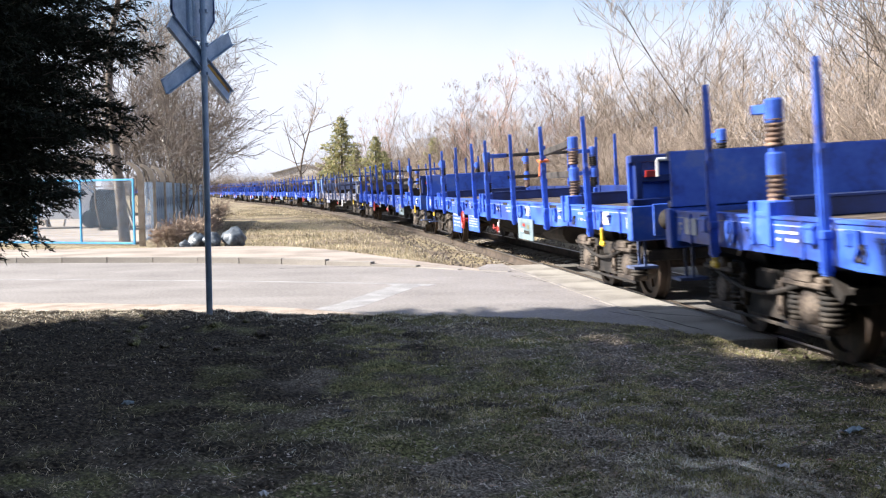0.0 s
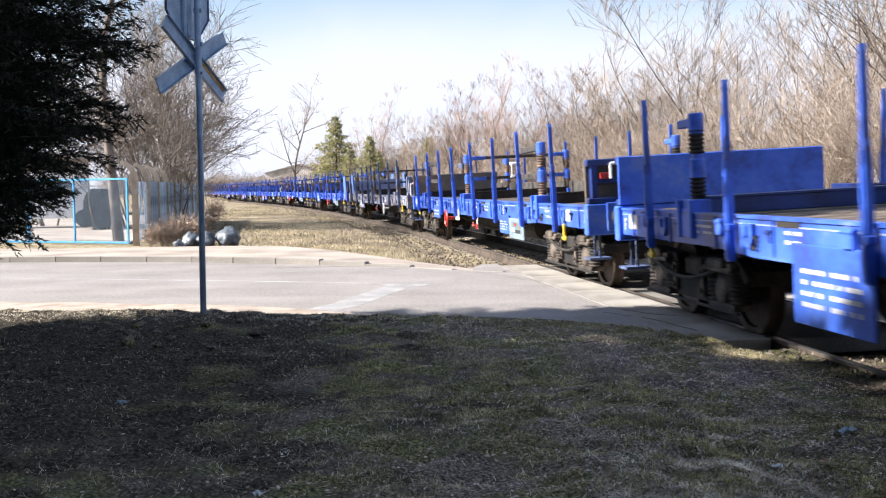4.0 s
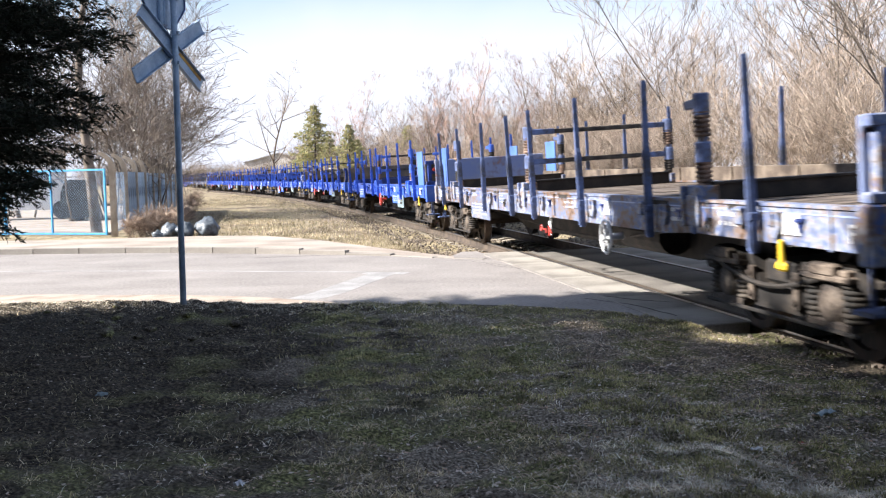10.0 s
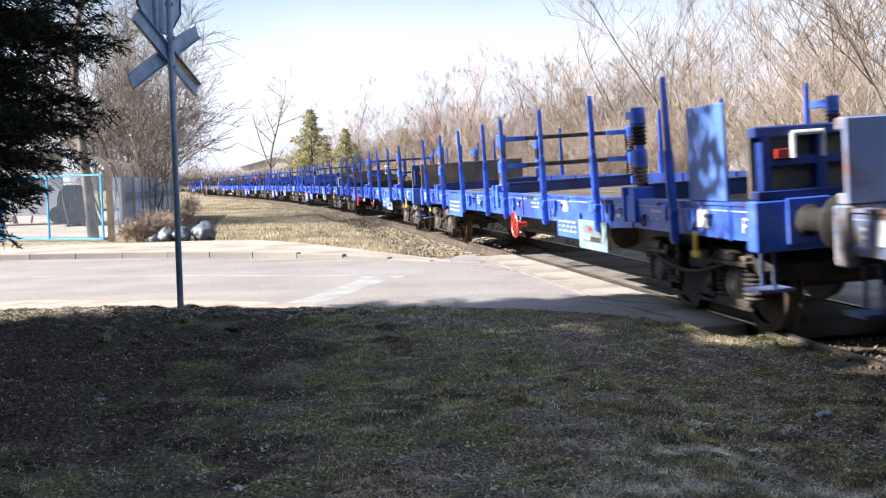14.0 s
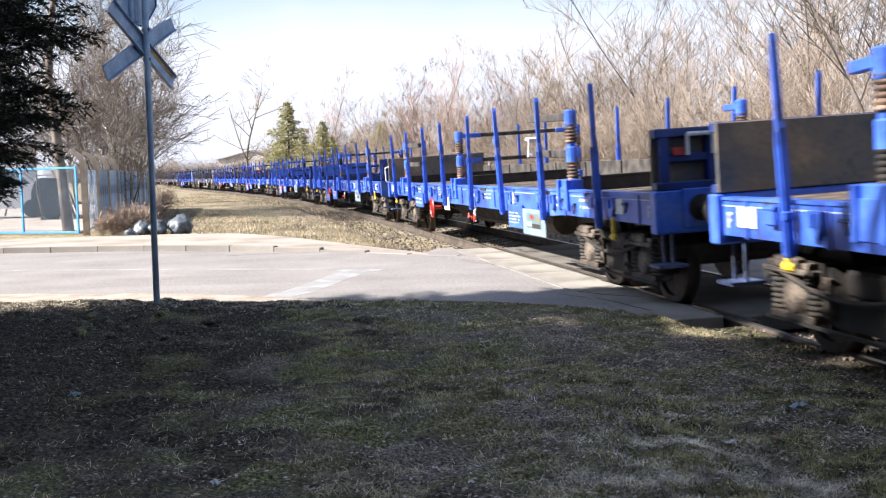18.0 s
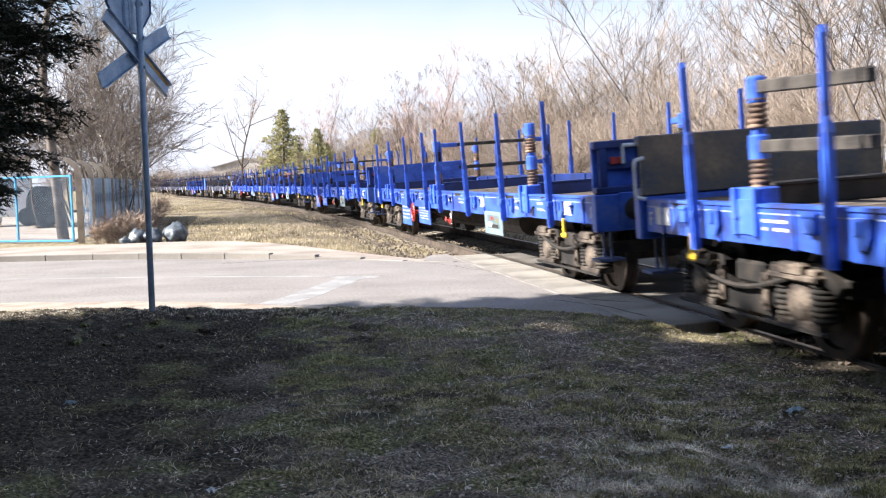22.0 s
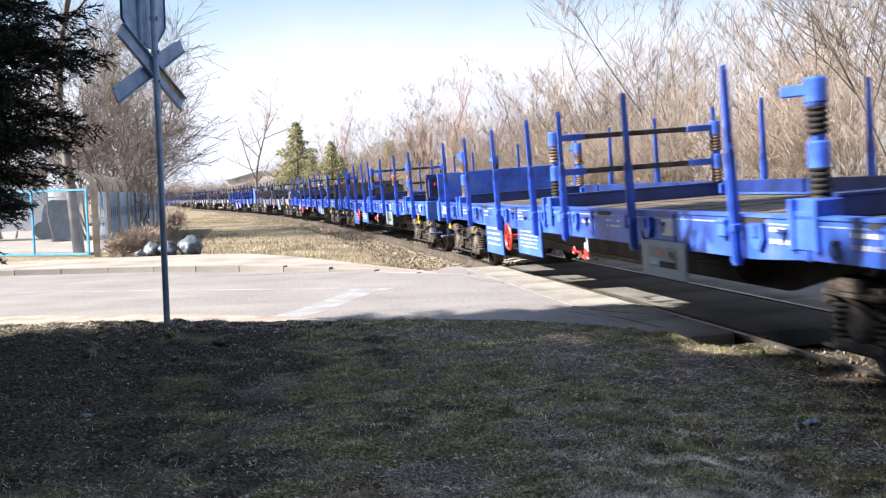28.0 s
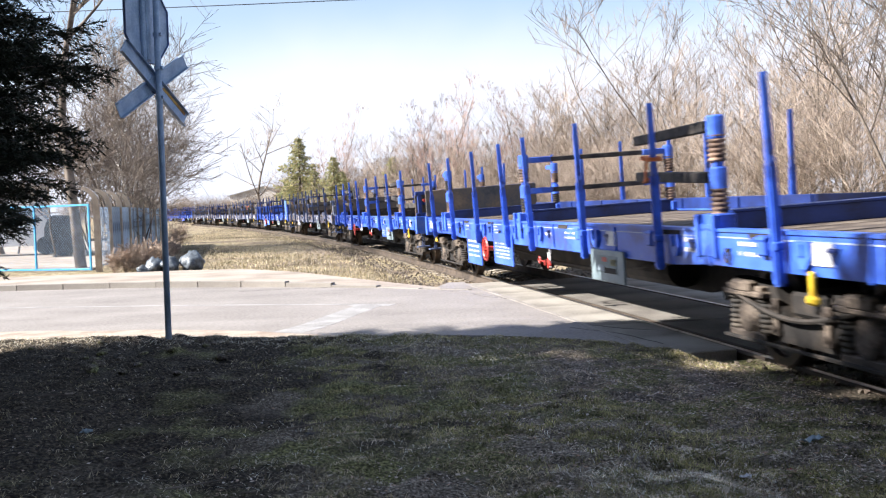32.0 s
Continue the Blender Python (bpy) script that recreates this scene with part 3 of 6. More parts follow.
# road on the camera's side, cut off along the crossing panels
def road_side(sign):
    bm = bmesh.new()
    if sign < 0:
        def cut(y):
            s = np.interp(y, LINE[:, 2], LINE[:, 0])
            return on_line(s, -1.53)[0].x
        rows = []
        for k in range(41):
            f = k / 40
            row = []
            for x in [-60, -40, -25, -15, -11, -9, -7.5, -6.35, -5.5, -4.76, -3.8, -2.88, -2.3, -1.77, -1.3, -0.83, -0.5, -0.2, 0.3, 0.7, 1.0, 1.3, 1.55, 1.75]:
                a, b = along(NEAR_EDGE, x), along(FAR_KERB, x) if x < -0.2 else 19.9
                y = a + (b - a) * f
                row.append(bm.verts.new((min(x, cut(y)), y, 0.0)))
            rows.append(row)
    else:
        rows = []
        for k in range(31):
            f = k / 30
            row = []
            for u in [0, 0.02, 0.05, 0.1, 0.2, 0.4, 1.0]:
                s = 1.9 + f * 9.6
                p = on_line(s, 1.6)[0]
                row.append(bm.verts.new((p.x + u * 60, p.y - u * 60 * 0.1, 0.0)))
            rows.append(row)
    for r, q in zip(rows[:-1], rows[1:]):
        for i in range(len(r) - 1):
            if (r[i].co - r[i + 1].co).length > 1e-4 or (q[i].co - q[i + 1].co).length > 1e-4:
                bm.faces.new((r[i], r[i + 1], q[i + 1], q[i]))
    bmesh.ops.remove_doubles(bm, verts=bm.verts, dist=0.001)
    top = bm.faces[:]
    ext = bmesh.ops.extrude_face_region(bm, geom=top)
    for v in [g for g in ext["geom"] if isinstance(g, bmesh.types.BMVert)]:
        v.co.z -= 0.12
    return new("road", finish(bm, "road", M["asphalt"]))


tagged(road_side(-1), "sun-bleached grey asphalt road up to the level crossing", "road", kind="structure")
tagged(road_side(1), "grey asphalt road beyond the level crossing", "road", kind="structure")

pavement = tagged(slab_between("pavement", [(x, y + 0.16) for x, y in FAR_KERB], WALK_BACK,
                               [-60, -30, -20, -14, -10, -8.55, -7.5, -6.5, -5.8, -5.1, -4.3, -3.5, -2.8, -2.07, -1.5, -0.86, -0.5, -0.33], 0.10, 0.2, M["paving"]),
                  "pale sandy pavement behind a concrete kerb", "pavement", kind="structure")

# sand washed over the road's near edge
sv, sf = [], []
for k in range(60):
    x = -14 + 0.22 * k
    wide = (0.75 + 0.3 * noise.noise((x * 0.8, 0, 3))) * (1 - blend(x, -3.4, -1.2)) + 0.05
    y = along(NEAR_EDGE, x)
    sv += [(x, y - 0.1, 0.004), (x, y + wide, 0.003), (x, y - 0.1, -0.03), (x, y + wide, -0.03)]
for k in range(59):
    a = 4 * k
    sf += [(a, a + 4, a + 5, a + 1), (a + 2, a + 3, a + 7, a + 6), (a + 1, a + 5, a + 7, a + 3), (a, a + 2, a + 6, a + 4)]
tagged(raw("road_edge", sv, sf, M["sand"]), "strip of pale sand along the edge of the asphalt", "sand", kind="structure")

# kerb stones, one by one
kerb = tagged(new("kerb"), "row of weathered concrete kerb stones along the road", "kerb", kind="structure")
kx, ky = -26.0, along(FAR_KERB, -26.0)
while kx < -0.45:
    nxt = kx + 0.01
    while math.hypot(nxt - kx, along(FAR_KERB, nxt) - ky) < 1.0:
        nxt += 0.01
    ny = along(FAR_KERB, nxt)
    ang = math.degrees(math.atan2(ny - ky, nxt - kx))
    part("kerb_stone", lambda bm: solid(bm, 0, 0, 0, 0.995, 0.15, 0.3, bevel=0.008), M["kerb"], kerb,
         pose((kx + nxt) / 2, (ky + ny) / 2 + 0.08, -0.035 - 0.105 * blend(kx, -4.5, -1.0) + 0.006 * noise.noise((kx, 0, 0)), 0, 0, ang), key="kerb")
    kx, ky = nxt, ny


# painted lines on the road
def stripe(pts, width, z=0.0016):
    verts, faces = [], []
    for (ax, ay), (bx, by) in zip(pts[:-1], pts[1:]):
        d = Vector((bx - ax, by - ay)).normalized()
        nrm = Vector((-d.y, d.x)) * width / 2
        i = len(verts)
        for px, py in ((ax + nrm.x, ay + nrm.y), (ax - nrm.x, ay - nrm.y), (bx - nrm.x, by - nrm.y), (bx + nrm.x, by + nrm.y)):
            verts.append((px, py, z))
        for px, py in [tuple(v[:2]) for v in verts[i:i + 4]]:
            verts.append((px, py, z - 0.004))
        faces += [(i, i + 1, i + 2, i + 3), (i + 4, i + 7, i + 6, i + 5)] + [(i + k, i + 4 + k, i + 4 + (k + 1) % 4, i + (k + 1) % 4) for k in range(4)]
    return verts, faces


for pts, w, lab in (([(-40, 22.3), (-7.26, 17.52), (-4.32, 16.88), (-1.57, 16.08)], 0.11, "thin worn white line along the road"),
                    ([(-1.35, 15.75), (-1.58, 14.6), (-1.82, 13.3), (-2.06, 12.62)], 0.42, "broad worn white stop line before the crossing"),
                    ([(-1.62, 15.97), (-0.98, 15.76)], 0.3, "short white bar at the head of the stop line")):
    v, f = stripe(pts, w)
    tagged(raw("road_marking", v, f, M["marking"]), lab, "road marking", kind="structure")

# crossing panels
crossing = tagged(new("crossing_panels"), "worn concrete panels of the level crossing beside the rails", "crossing", kind="structure")
for lo, hi in ((-1.52, -0.82), (-0.66, 0.66), (0.82, 1.6)):
    for k in range(4):
        s0, s1 = 2.1 + 2.45 * k, 2.1 + 2.45 * (k + 1) - 0.015
        (a, ang), (b, _) = on_line(s0, (lo + hi) / 2), on_line(s1, (lo + hi) / 2)
        # the middle panels are darker and more mottled than the outer ones
        part("panel", lambda bm, w=hi - lo: solid(bm, 0, 0, 0, w, 2.44, 0.16, bevel=0.012), M["panel"] if lo == -0.66 else M["concrete"], crossing,
             Matrix.Translation((a + b) / 2 + Vector((0, 0, -0.082))) @ Matrix.Rotation(ang, 4, "Z") @ pose(0, 0, 0, 0, -1.0, 0), key=round(hi - lo, 3))


# ---------------------------------------------------------------- rails, sleepers, ballast
RAIL = [(-0.07, -0.17), (0.07, -0.17), (0.07, -0.158), (0.012, -0.135), (0.01, -0.045), (0.036, -0.032), (0.036, -0.002), (-0.036, -0.002), (-0.036, -0.032), (-0.01, -0.045), (-0.012, -0.135), (-0.07, -0.158)]


def sweep(name, outline, off, s0, s1, mat, parent, label="", step=3.0, lift=0.0):
    verts, faces, n = [], [], len(outline)
    count = int((s1 - s0) / step) + 1
    for k in range(count + 1):
        s = s0 + (s1 - s0) * k / count
        m = line_pose(s, off, lift)
        verts += [m @ Vector((x, 0, z)) for x, z in outline]
    for k in range(count):
        for i in range(n):
            a, b = k * n + i, k * n + (i + 1) % n
            faces.append((a, b, b + n, a + n))
    faces += [tuple(range(n)), tuple(reversed(range(count * n, count * n + n)))]
    ob = raw(name, verts, faces, mat, parent)
    if label:
        ob["label"] = label
    return ob


track = tagged(new("railway_track"), "single railway track with rusty rails on concrete sleepers", "railway track", kind="structure")
LEAN = math.tan(radians(CANT)) * 0.75
for off, lift, nm in ((-0.7535, -LEAN * 0.25, "rail"), (0.7535, LEAN * 0.25, "rail")):
    sweep(nm, RAIL, off, -120, 420, M["rail"], track, lift=lift)
    sweep("rail_head", [(-0.03, -0.0025), (0.03, -0.0025), (0.027, 0.001), (-0.027, 0.001)], off, -120, 420, M["railhead"], track, "polished steel running surface", lift=lift)
sweep("guard_rail", [(-0.03, -0.13), (0.03, -0.13), (0.03, -0.012), (-0.03, -0.012)], -0.655, 1.8, 11.8, M["rail"], track)
sweep("guard_rail", [(-0.03, -0.13), (0.03, -0.13), (0.03, -0.012), (-0.03, -0.012)], 0.655, 1.8, 11.8, M["rail"], track)
k = 0
for i in range(-12, 190):
    s = 0.62 * i
    if 1.9 < s < 11.7:
        continue
    part("sleeper", lambda bm: prism(bm, [(-1.3, -0.2), (1.3, -0.2), (1.3, -0.02), (0.95, 0.0), (0.5, 0.0), (0.3, -0.03), (-0.3, -0.03), (-0.5, 0.0), (-0.95, 0.0), (-1.3, -0.02)], 0.26),
         M["sleeper"], track, line_pose(s, 0, -0.172) @ pose(0, 0, 0, 0, -1.2, noise.noise((i * 3.1, 0, 0)) * 2), key="sleeper")


def scatter_stones(count, s_range, o_range, size, seed):
    rnd = random.Random(seed)
    verts, faces = [], []
    base = [(1, 0, 0), (-1, 0, 0), (0, 1, 0), (0, -1, 0), (0, 0, 1), (0, 0, -1)]
    tri = [(0, 2, 4), (2, 1, 4), (1, 3, 4), (3, 0, 4), (2, 0, 5), (1, 2, 5), (3, 1, 5), (0, 3, 5)]
    for _ in range(count):
        s, o = rnd.uniform(*s_range), rnd.uniform(*o_range)
        if 1.7 < s < 11.9:
            continue
        p, a = on_line(s, o)
        z = ground_top(p.x, p.y)
        r = size * rnd.uniform(0.5, 1.3)
        rot = Euler((rnd.uniform(0, 6), rnd.uniform(0, 6), rnd.uniform(0, 6))).to_matrix()
        i = len(verts)
        for v in base:
            w = rot @ Vector((v[0] * rnd.uniform(0.7, 1.2), v[1] * rnd.uniform(0.7, 1.2), v[2] * rnd.uniform(0.5, 0.9)))
            verts.append((p.x + w.x * r, p.y + w.y * r, z + 0.3 * r + w.z * r))
        faces += [tuple(i + q for q in t) for t in tri]
    return verts, faces


def ground_top(x, y):
    return float(heights(np.array([x]), np.array([y]))[0])


v, f = scatter_stones(9000, (11.9, 60), (-2.6, 2.4), 0.035, 3)
v2, f2 = scatter_stones(5000, (60, 150), (-2.6, 2.4), 0.06, 4)
v3, f3 = scatter_stones(3000, (-9, 1.7), (-1.15, 1.9), 0.024, 5)
n0 = len(v)
f += [tuple(q + n0 for q in t) for t in f2]
v += v2
n0 = len(v)
f += [tuple(q + n0 for q in t) for t in f3]
v += v3
tagged(raw("ballast", v, f, M["stones"]), "brown-grey crushed stone ballast along the track", "ballast", kind="stuff")


# cracks and seams in the asphalt
rnd = random.Random(91)
for k, (x, y, ang, length) in enumerate(((-0.3, 18.1, -62, 2.4), (0.2, 17.2, -70, 1.6), (1.25, 12.2, -62, 1.9), (1.5, 12.4, -66, 1.4), (-4.0, 19.4, 5, 3.0))):
    pts, a = [(x, y)], radians(ang)
    for q in range(int(length / 0.18)):
        a += rnd.gauss(0, 0.16)
        a += (radians(ang) - a) * 0.2
        pts.append((pts[-1][0] + math.cos(a) * 0.18, pts[-1][1] + math.sin(a) * 0.18))
    v, f = stripe(pts, rnd.uniform(0.004, 0.008), 0.0025)
    tagged(raw("road_crack", v, f, M["crack"]), "thin dark crack in the asphalt", "crack", kind="structure")
seam = [on_line(1.9 + 0.5 * q, -1.535)[0] for q in range(20)]
v, f = stripe([(p.x, p.y) for p in seam], 0.035, 0.0045)
tagged(raw("road_seam", v, f, M["kerb"]), "pale mortar seam between asphalt and crossing panels", "seam", kind="structure")


# ---------------------------------------------------------------- the train
WAGON_LENGTH = 19.9
SPEED = 4.56
FIRST = -15.6 + 9.95        # arc length of the first wagon's middle at the start
PIVOT = 7.43
PACE = ((0, 8, 12, 18, 24.5, 28, 32), (0, 0, 0, 0, 0, 0, -0.1))


def coil(bm, h, r, turns, n=10):
    prof = []
    for i in range(turns):
        z = h * i / turns
        prof += [(r * 0.78, z), (r, z + h / turns * 0.25), (r, z + h / turns * 0.6), (r * 0.78, z + h / turns * 0.85)]
    prof.append((r * 0.78, h))
    lathe(bm, prof, n)


def make_wheelset(bm):
    q = Matrix.Rotation(radians(-90), 4, "X")
    for side in (-1, 1):
        m = Matrix.Translation((0, side * 0.75, 0)) @ (q if side > 0 else Matrix.Rotation(radians(90), 4, "X"))
        lathe(bm, [(0.08, -0.1), (0.1, -0.09), (0.12, -0.05), (0.38, -0.03), (0.49, -0.07), (0.49, -0.045), (0.463, -0.03), (0.46, 0.06), (0.38, 0.06), (0.37, 0.02), (0.15, 0.0), (0.12, 0.08), (0.08, 0.09)], 28, m)
    rod(bm, (0, -1.05, 0), (0, 1.05, 0), 0.075, n=12)
    for side in (-1, 1):      # balance marks on the discs
        solid(bm, 0.25, side * 0.79, 0, 0.1, 0.03, 0.05)


def make_bogie(bm):
    for y in (-1.0, 1.0):
        prism(bm, [(-1.45, 0.62), (-1.2, 0.78), (-0.45, 0.74), (-0.3, 0.5), (0.3, 0.5), (0.45, 0.74), (1.2, 0.78), (1.45, 0.62), (1.4, 0.55), (1.2, 0.66),
                   (0.6, 0.62), (0.4, 0.3), (-0.4, 0.3), (-0.6, 0.62), (-1.2, 0.66), (-1.4, 0.55)], 0.14, Matrix.Translation((0, y, 0)))
    solid(bm, 0, 0, 0.62, 0.5, 2.1, 0.2, bevel=0.03)
    for x in (-1.4, 1.4):
        solid(bm, x, 0, 0.6, 0.1, 2.0, 0.14, bevel=0.01)
    for x in (-0.42, 0.42):
        for y in (-0.75, 0.75):
            solid(bm, x, y, 0.42, 0.07, 0.1, 0.34)
    rod(bm, (0, 0, 0.7), (0, 0, 0.85), 0.25, n=14)


def make_axlebox(bm):
    lathe(bm, [(0.16, -0.12), (0.17, -0.1), (0.17, 0.06), (0.13, 0.1), (0.06, 0.11)], 14, Matrix.Rotation(radians(90), 4, "X"))
    solid(bm, 0, 0, -0.15, 0.66, 0.2, 0.06, bevel=0.01)
    solid(bm, 0, 0.02, 0.12, 0.3, 0.18, 0.14, bevel=0.02)


def make_buffer(bm):
    lathe(bm, [(0.13, 0), (0.13, 0.03), (0.105, 0.04), (0.105, 0.34), (0.085, 0.36), (0.085, 0.56), (0.11, 0.58), (0.225, 0.59), (0.235, 0.61), (0.22, 0.635), (0.12, 0.645)], 20)


# two patterns of stake: plain taper, and a broad foot that steps in to a slim top
STAKE_PLAIN = [(-0.03, 0.0), (0.034, 0.0), (0.038, 0.4), (0.033, 0.93), (0.021, 0.98), (0.017, 1.25), (0.007, 1.56), (0.0, 1.6), (-0.007, 1.56), (-0.016, 1.25), (-0.027, 0.93), (-0.034, 0.4)]
STAKE_STEPPED = [(-0.05, 0.0), (0.047, 0.0), (0.047, 0.5), (0.05, 0.9), (0.036, 0.98), (0.022, 1.01), (0.017, 1.55), (0.0, 1.6), (-0.012, 1.55), (-0.015, 1.01), (-0.028, 0.9), (-0.036, 0.5)]


STAKE_AT = {"plain": (-7.95, -5.75, -3.4, -1.15, 0.3, 2.75, 5.15, 7.55), "stepped": (-7.85, -5.65, -3.45, -1.4, 1.0, 3.2, 5.4, 7.6)}


def make_stake(bm, outline):
    prism(bm, outline, 0.055)
    prism(bm, [(-0.022, 0.02), (0.022, 0.02), (0.012, 0.9), (-0.012, 0.9)], 0.085)
    solid(bm, 0, 0, 0.3, 0.095, 0.085, 0.07, bevel=0.01)


def make_pocket(bm):
    prism(bm, [(-0.1, 0.1), (0.1, 0.1), (0.1, -0.02), (0.04, -0.1), (-0.04, -0.1), (-0.1, -0.02)], 0.07)
    solid(bm, 0, -0.035, 0.04, 0.05, 0.05, 0.1, bevel=0.008)


def make_hinge_block(bm):
    solid(bm, 0, -0.02, 0, 0.14, 0.07, 0.16, bevel=0.015)
    rod(bm, (-0.09, -0.045, 0.05), (0.09, -0.045, 0.05), 0.018, n=8)


def make_lashing_eye(bm):
    prism(bm, [(-0.07, 0.05), (0.07, 0.05), (0.0, -0.06)], 0.03)
    rod(bm, (-0.05, -0.025, 0.03), (0.05, -0.025, 0.03), 0.012, n=6)


def make_corner_rail(bm):
    """A bent hand rail standing upright at the wagon's corner."""
    pts = [(0, 0.0, 0.0), (0.0, -0.09, 0.02), (0.0, -0.1, 0.06), (0.0, -0.1, 0.34), (0.0, -0.09, 0.38), (0, 0.0, 0.4)]
    for a, b in zip(pts[:-1], pts[1:]):
        rod(bm, a, b, 0.019, n=8)


def make_letter_f(bm):
    solid(bm, -0.035, 0, 0, 0.022, 0.004, 0.13)
    solid(bm, 0.004, 0, 0.054, 0.056, 0.004, 0.022)
    solid(bm, -0.004, 0, 0.0, 0.04, 0.004, 0.02)


def make_side_beam(bm):
    prism(bm, [(-9.25, 0.9), (-9.25, 1.215), (9.25, 1.215), (9.25, 0.9), (6.2, 0.9), (5.4, 0.86), (-5.4, 0.86), (-6.2, 0.9)], 0.03)
    solid(bm, 0, 0.03, 1.205, 18.5, 0.12, 0.025)
    solid(bm, 0, 0.03, 0.87, 10.8, 0.1, 0.02)
    for k in range(15):
        solid(bm, -8.7 + k * 1.243, -0.02, 1.04, 0.035, 0.025, 0.3)


def make_underframe(bm):
    for y in (-0.35, 0.35):
        prism(bm, [(-9.2, 1.1), (9.2, 1.1), (9.2, 0.85), (6.0, 0.85), (4.2, 0.42), (-4.2, 0.42), (-6.0, 0.85), (-9.2, 0.85)], 0.09, Matrix.Translation((0, y, 0)))
    for i in range(15):
        solid(bm, -8.7 + i * 1.243, 0, 1.0, 0.08, 2.5, 0.18)
    solid(bm, 0, 0, 1.12, 18.4, 2.5, 0.04)
    for s in (-1, 1):       # truss rods below the beams
        for x0, x1 in ((1.2, 5.2), (-1.2, -5.2)):
            rod(bm, (x0, s * 0.5, 0.5), (x1, s * 1.1, 0.86), 0.016, n=6)
        rod(bm, (-1.2, s * 0.5, 0.5), (1.2, s * 0.5, 0.5), 0.02, n=6)
    rod(bm, (2.4, -0.55, 0.68), (3.9, -0.55, 0.68), 0.21, n=14)      # brake cylinder and air tank
    rod(bm, (-3.6, 0.5, 0.66), (-2.4, 0.5, 0.66), 0.19, n=14)
    rod(bm, (-5.5, 0, 0.6), (5.5, 0, 0.6), 0.03, n=6)


def make_hose(bm):
    """A slack air hose in one piece."""
    rows = []
    for q in range(13):
        x = -1.1 + 2.0 * q / 12
        z = 0.62 - 0.16 * math.sin(q / 12 * math.pi)
        rows.append([bm.verts.new((x, 0.022 * math.cos(k), z + 0.022 * math.sin(k))) for k in (0, 1.05, 2.1, 3.14, 4.19, 5.24)])
    for a, b in zip(rows[:-1], rows[1:]):
        for k in range(6):
            bm.faces.new((a[k], a[(k + 1) % 6], b[(k + 1) % 6], b[k]))


def make_headstock(bm):
    solid(bm, 0, 0, 1.03, 0.16, 2.66, 0.42, bevel=0.015)
    solid(bm, 0.09, 0, 1.03, 0.02, 0.5, 0.34)
    for y in (-0.87, 0.87):
        solid(bm, 0.09, y, 1.06, 0.03, 0.38, 0.38, bevel=0.01)


def make_step(bm):
    solid(bm, -0.1, 0, 0.5, 0.28, 0.3, 0.03)
    for x in (-0.21, 0.01):
        solid(bm, x, 0, 0.68, 0.02, 0.03, 0.36)


def make_coupling(bm):
    for k in range(3):
        bmesh.ops.create_cone(bm, cap_ends=True, segments=10, radius1=0.045, radius2=0.045, depth=0.26, matrix=pose(0.14 + 0.2 * k, 0, 1.0 - 0.09 * k, 0, 60, 0))
    rod(bm, (0, 0, 1.02), (0.2, 0, 1.02), 0.05, n=10)
    rod(bm, (0.02, 0.35, 0.92), (0.32, 0.35, 0.62), 0.03, n=8)
    rod(bm, (0.32, 0.35, 0.62), (0.62, 0.2, 0.72), 0.03, n=8)


def make_end_board(bm):
    solid(bm, 0, 0, 0.29, 0.045, 2.6, 0.58, bevel=0.008)


def make_end_ribs(bm):
    for y in (-1.2, -0.72, -0.25, 0.25, 0.72, 1.2):
        solid(bm, 0.07, y, 0.27, 0.1, 0.09, 0.54, bevel=0.01)
    solid(bm, 0.07, 0, 0.54, 0.11, 2.6, 0.09, bevel=0.012)
    solid(bm, 0.07, 0, 0.3, 0.08, 2.5, 0.08, bevel=0.01)
    solid(bm, 0.07, 0, 0.03, 0.12, 2.6, 0.08, bevel=0.012)


def make_handle(bm):
    rod(bm, (0, -0.13, 0), (0, 0.13, 0), 0.022, n=8)
    for y in (-0.13, 0.13):
        rod(bm, (0, y, 0.0), (0, y, -0.2), 0.022, n=8)


def ring(bm, r, t, n=24, m=None):
    m = m or Matrix()
    rows = []
    for i in range(n):
        a = 2 * math.pi * i / n
        c = Vector((r * math.cos(a), 0, r * math.sin(a)))
        rows.append([bm.verts.new(m @ (c + Vector((math.cos(a) * t * math.cos(b), t * math.sin(b), math.sin(a) * t * math.cos(b))))) for b in (0, 1.57, 3.14, 4.71)])
    for i in range(n):
        p, q = rows[i], rows[(i + 1) % n]
        for k in range(4):
            bm.faces.new((p[k], q[k], q[(k + 1) % 4], p[(k + 1) % 4]))


def make_hand_wheel(bm):
    ring(bm, 0.19, 0.02)
    for a in (0, 60, 120):
        solid(bm, 0, 0, 0, 0.38, 0.018, 0.028, 0, a, 0)
    rod(bm, (0, -0.03, 0), (0, 0.2, 0), 0.04, n=10)


def make_post_core(bm):
    solid(bm, 0, 0, 0.45, 0.09, 0.09, 0.9, bevel=0.012)


def make_post_head(bm):
    lathe(bm, [(0.07, 0), (0.078, 0.015), (0.078, 0.19), (0.066, 0.205)], 12)


def make_bunk_base(bm):
    solid(bm, 0, 0.03, 0.0, 0.38, 0.18, 0.14, bevel=0.012)
    for x in (-0.17, 0.17):
        solid(bm, x, -0.085, -0.12, 0.06, 0.05, 0.38, bevel=0.01)
    solid(bm, 0, -0.07, -0.16, 0.3, 0.02, 0.28, bevel=0.006)


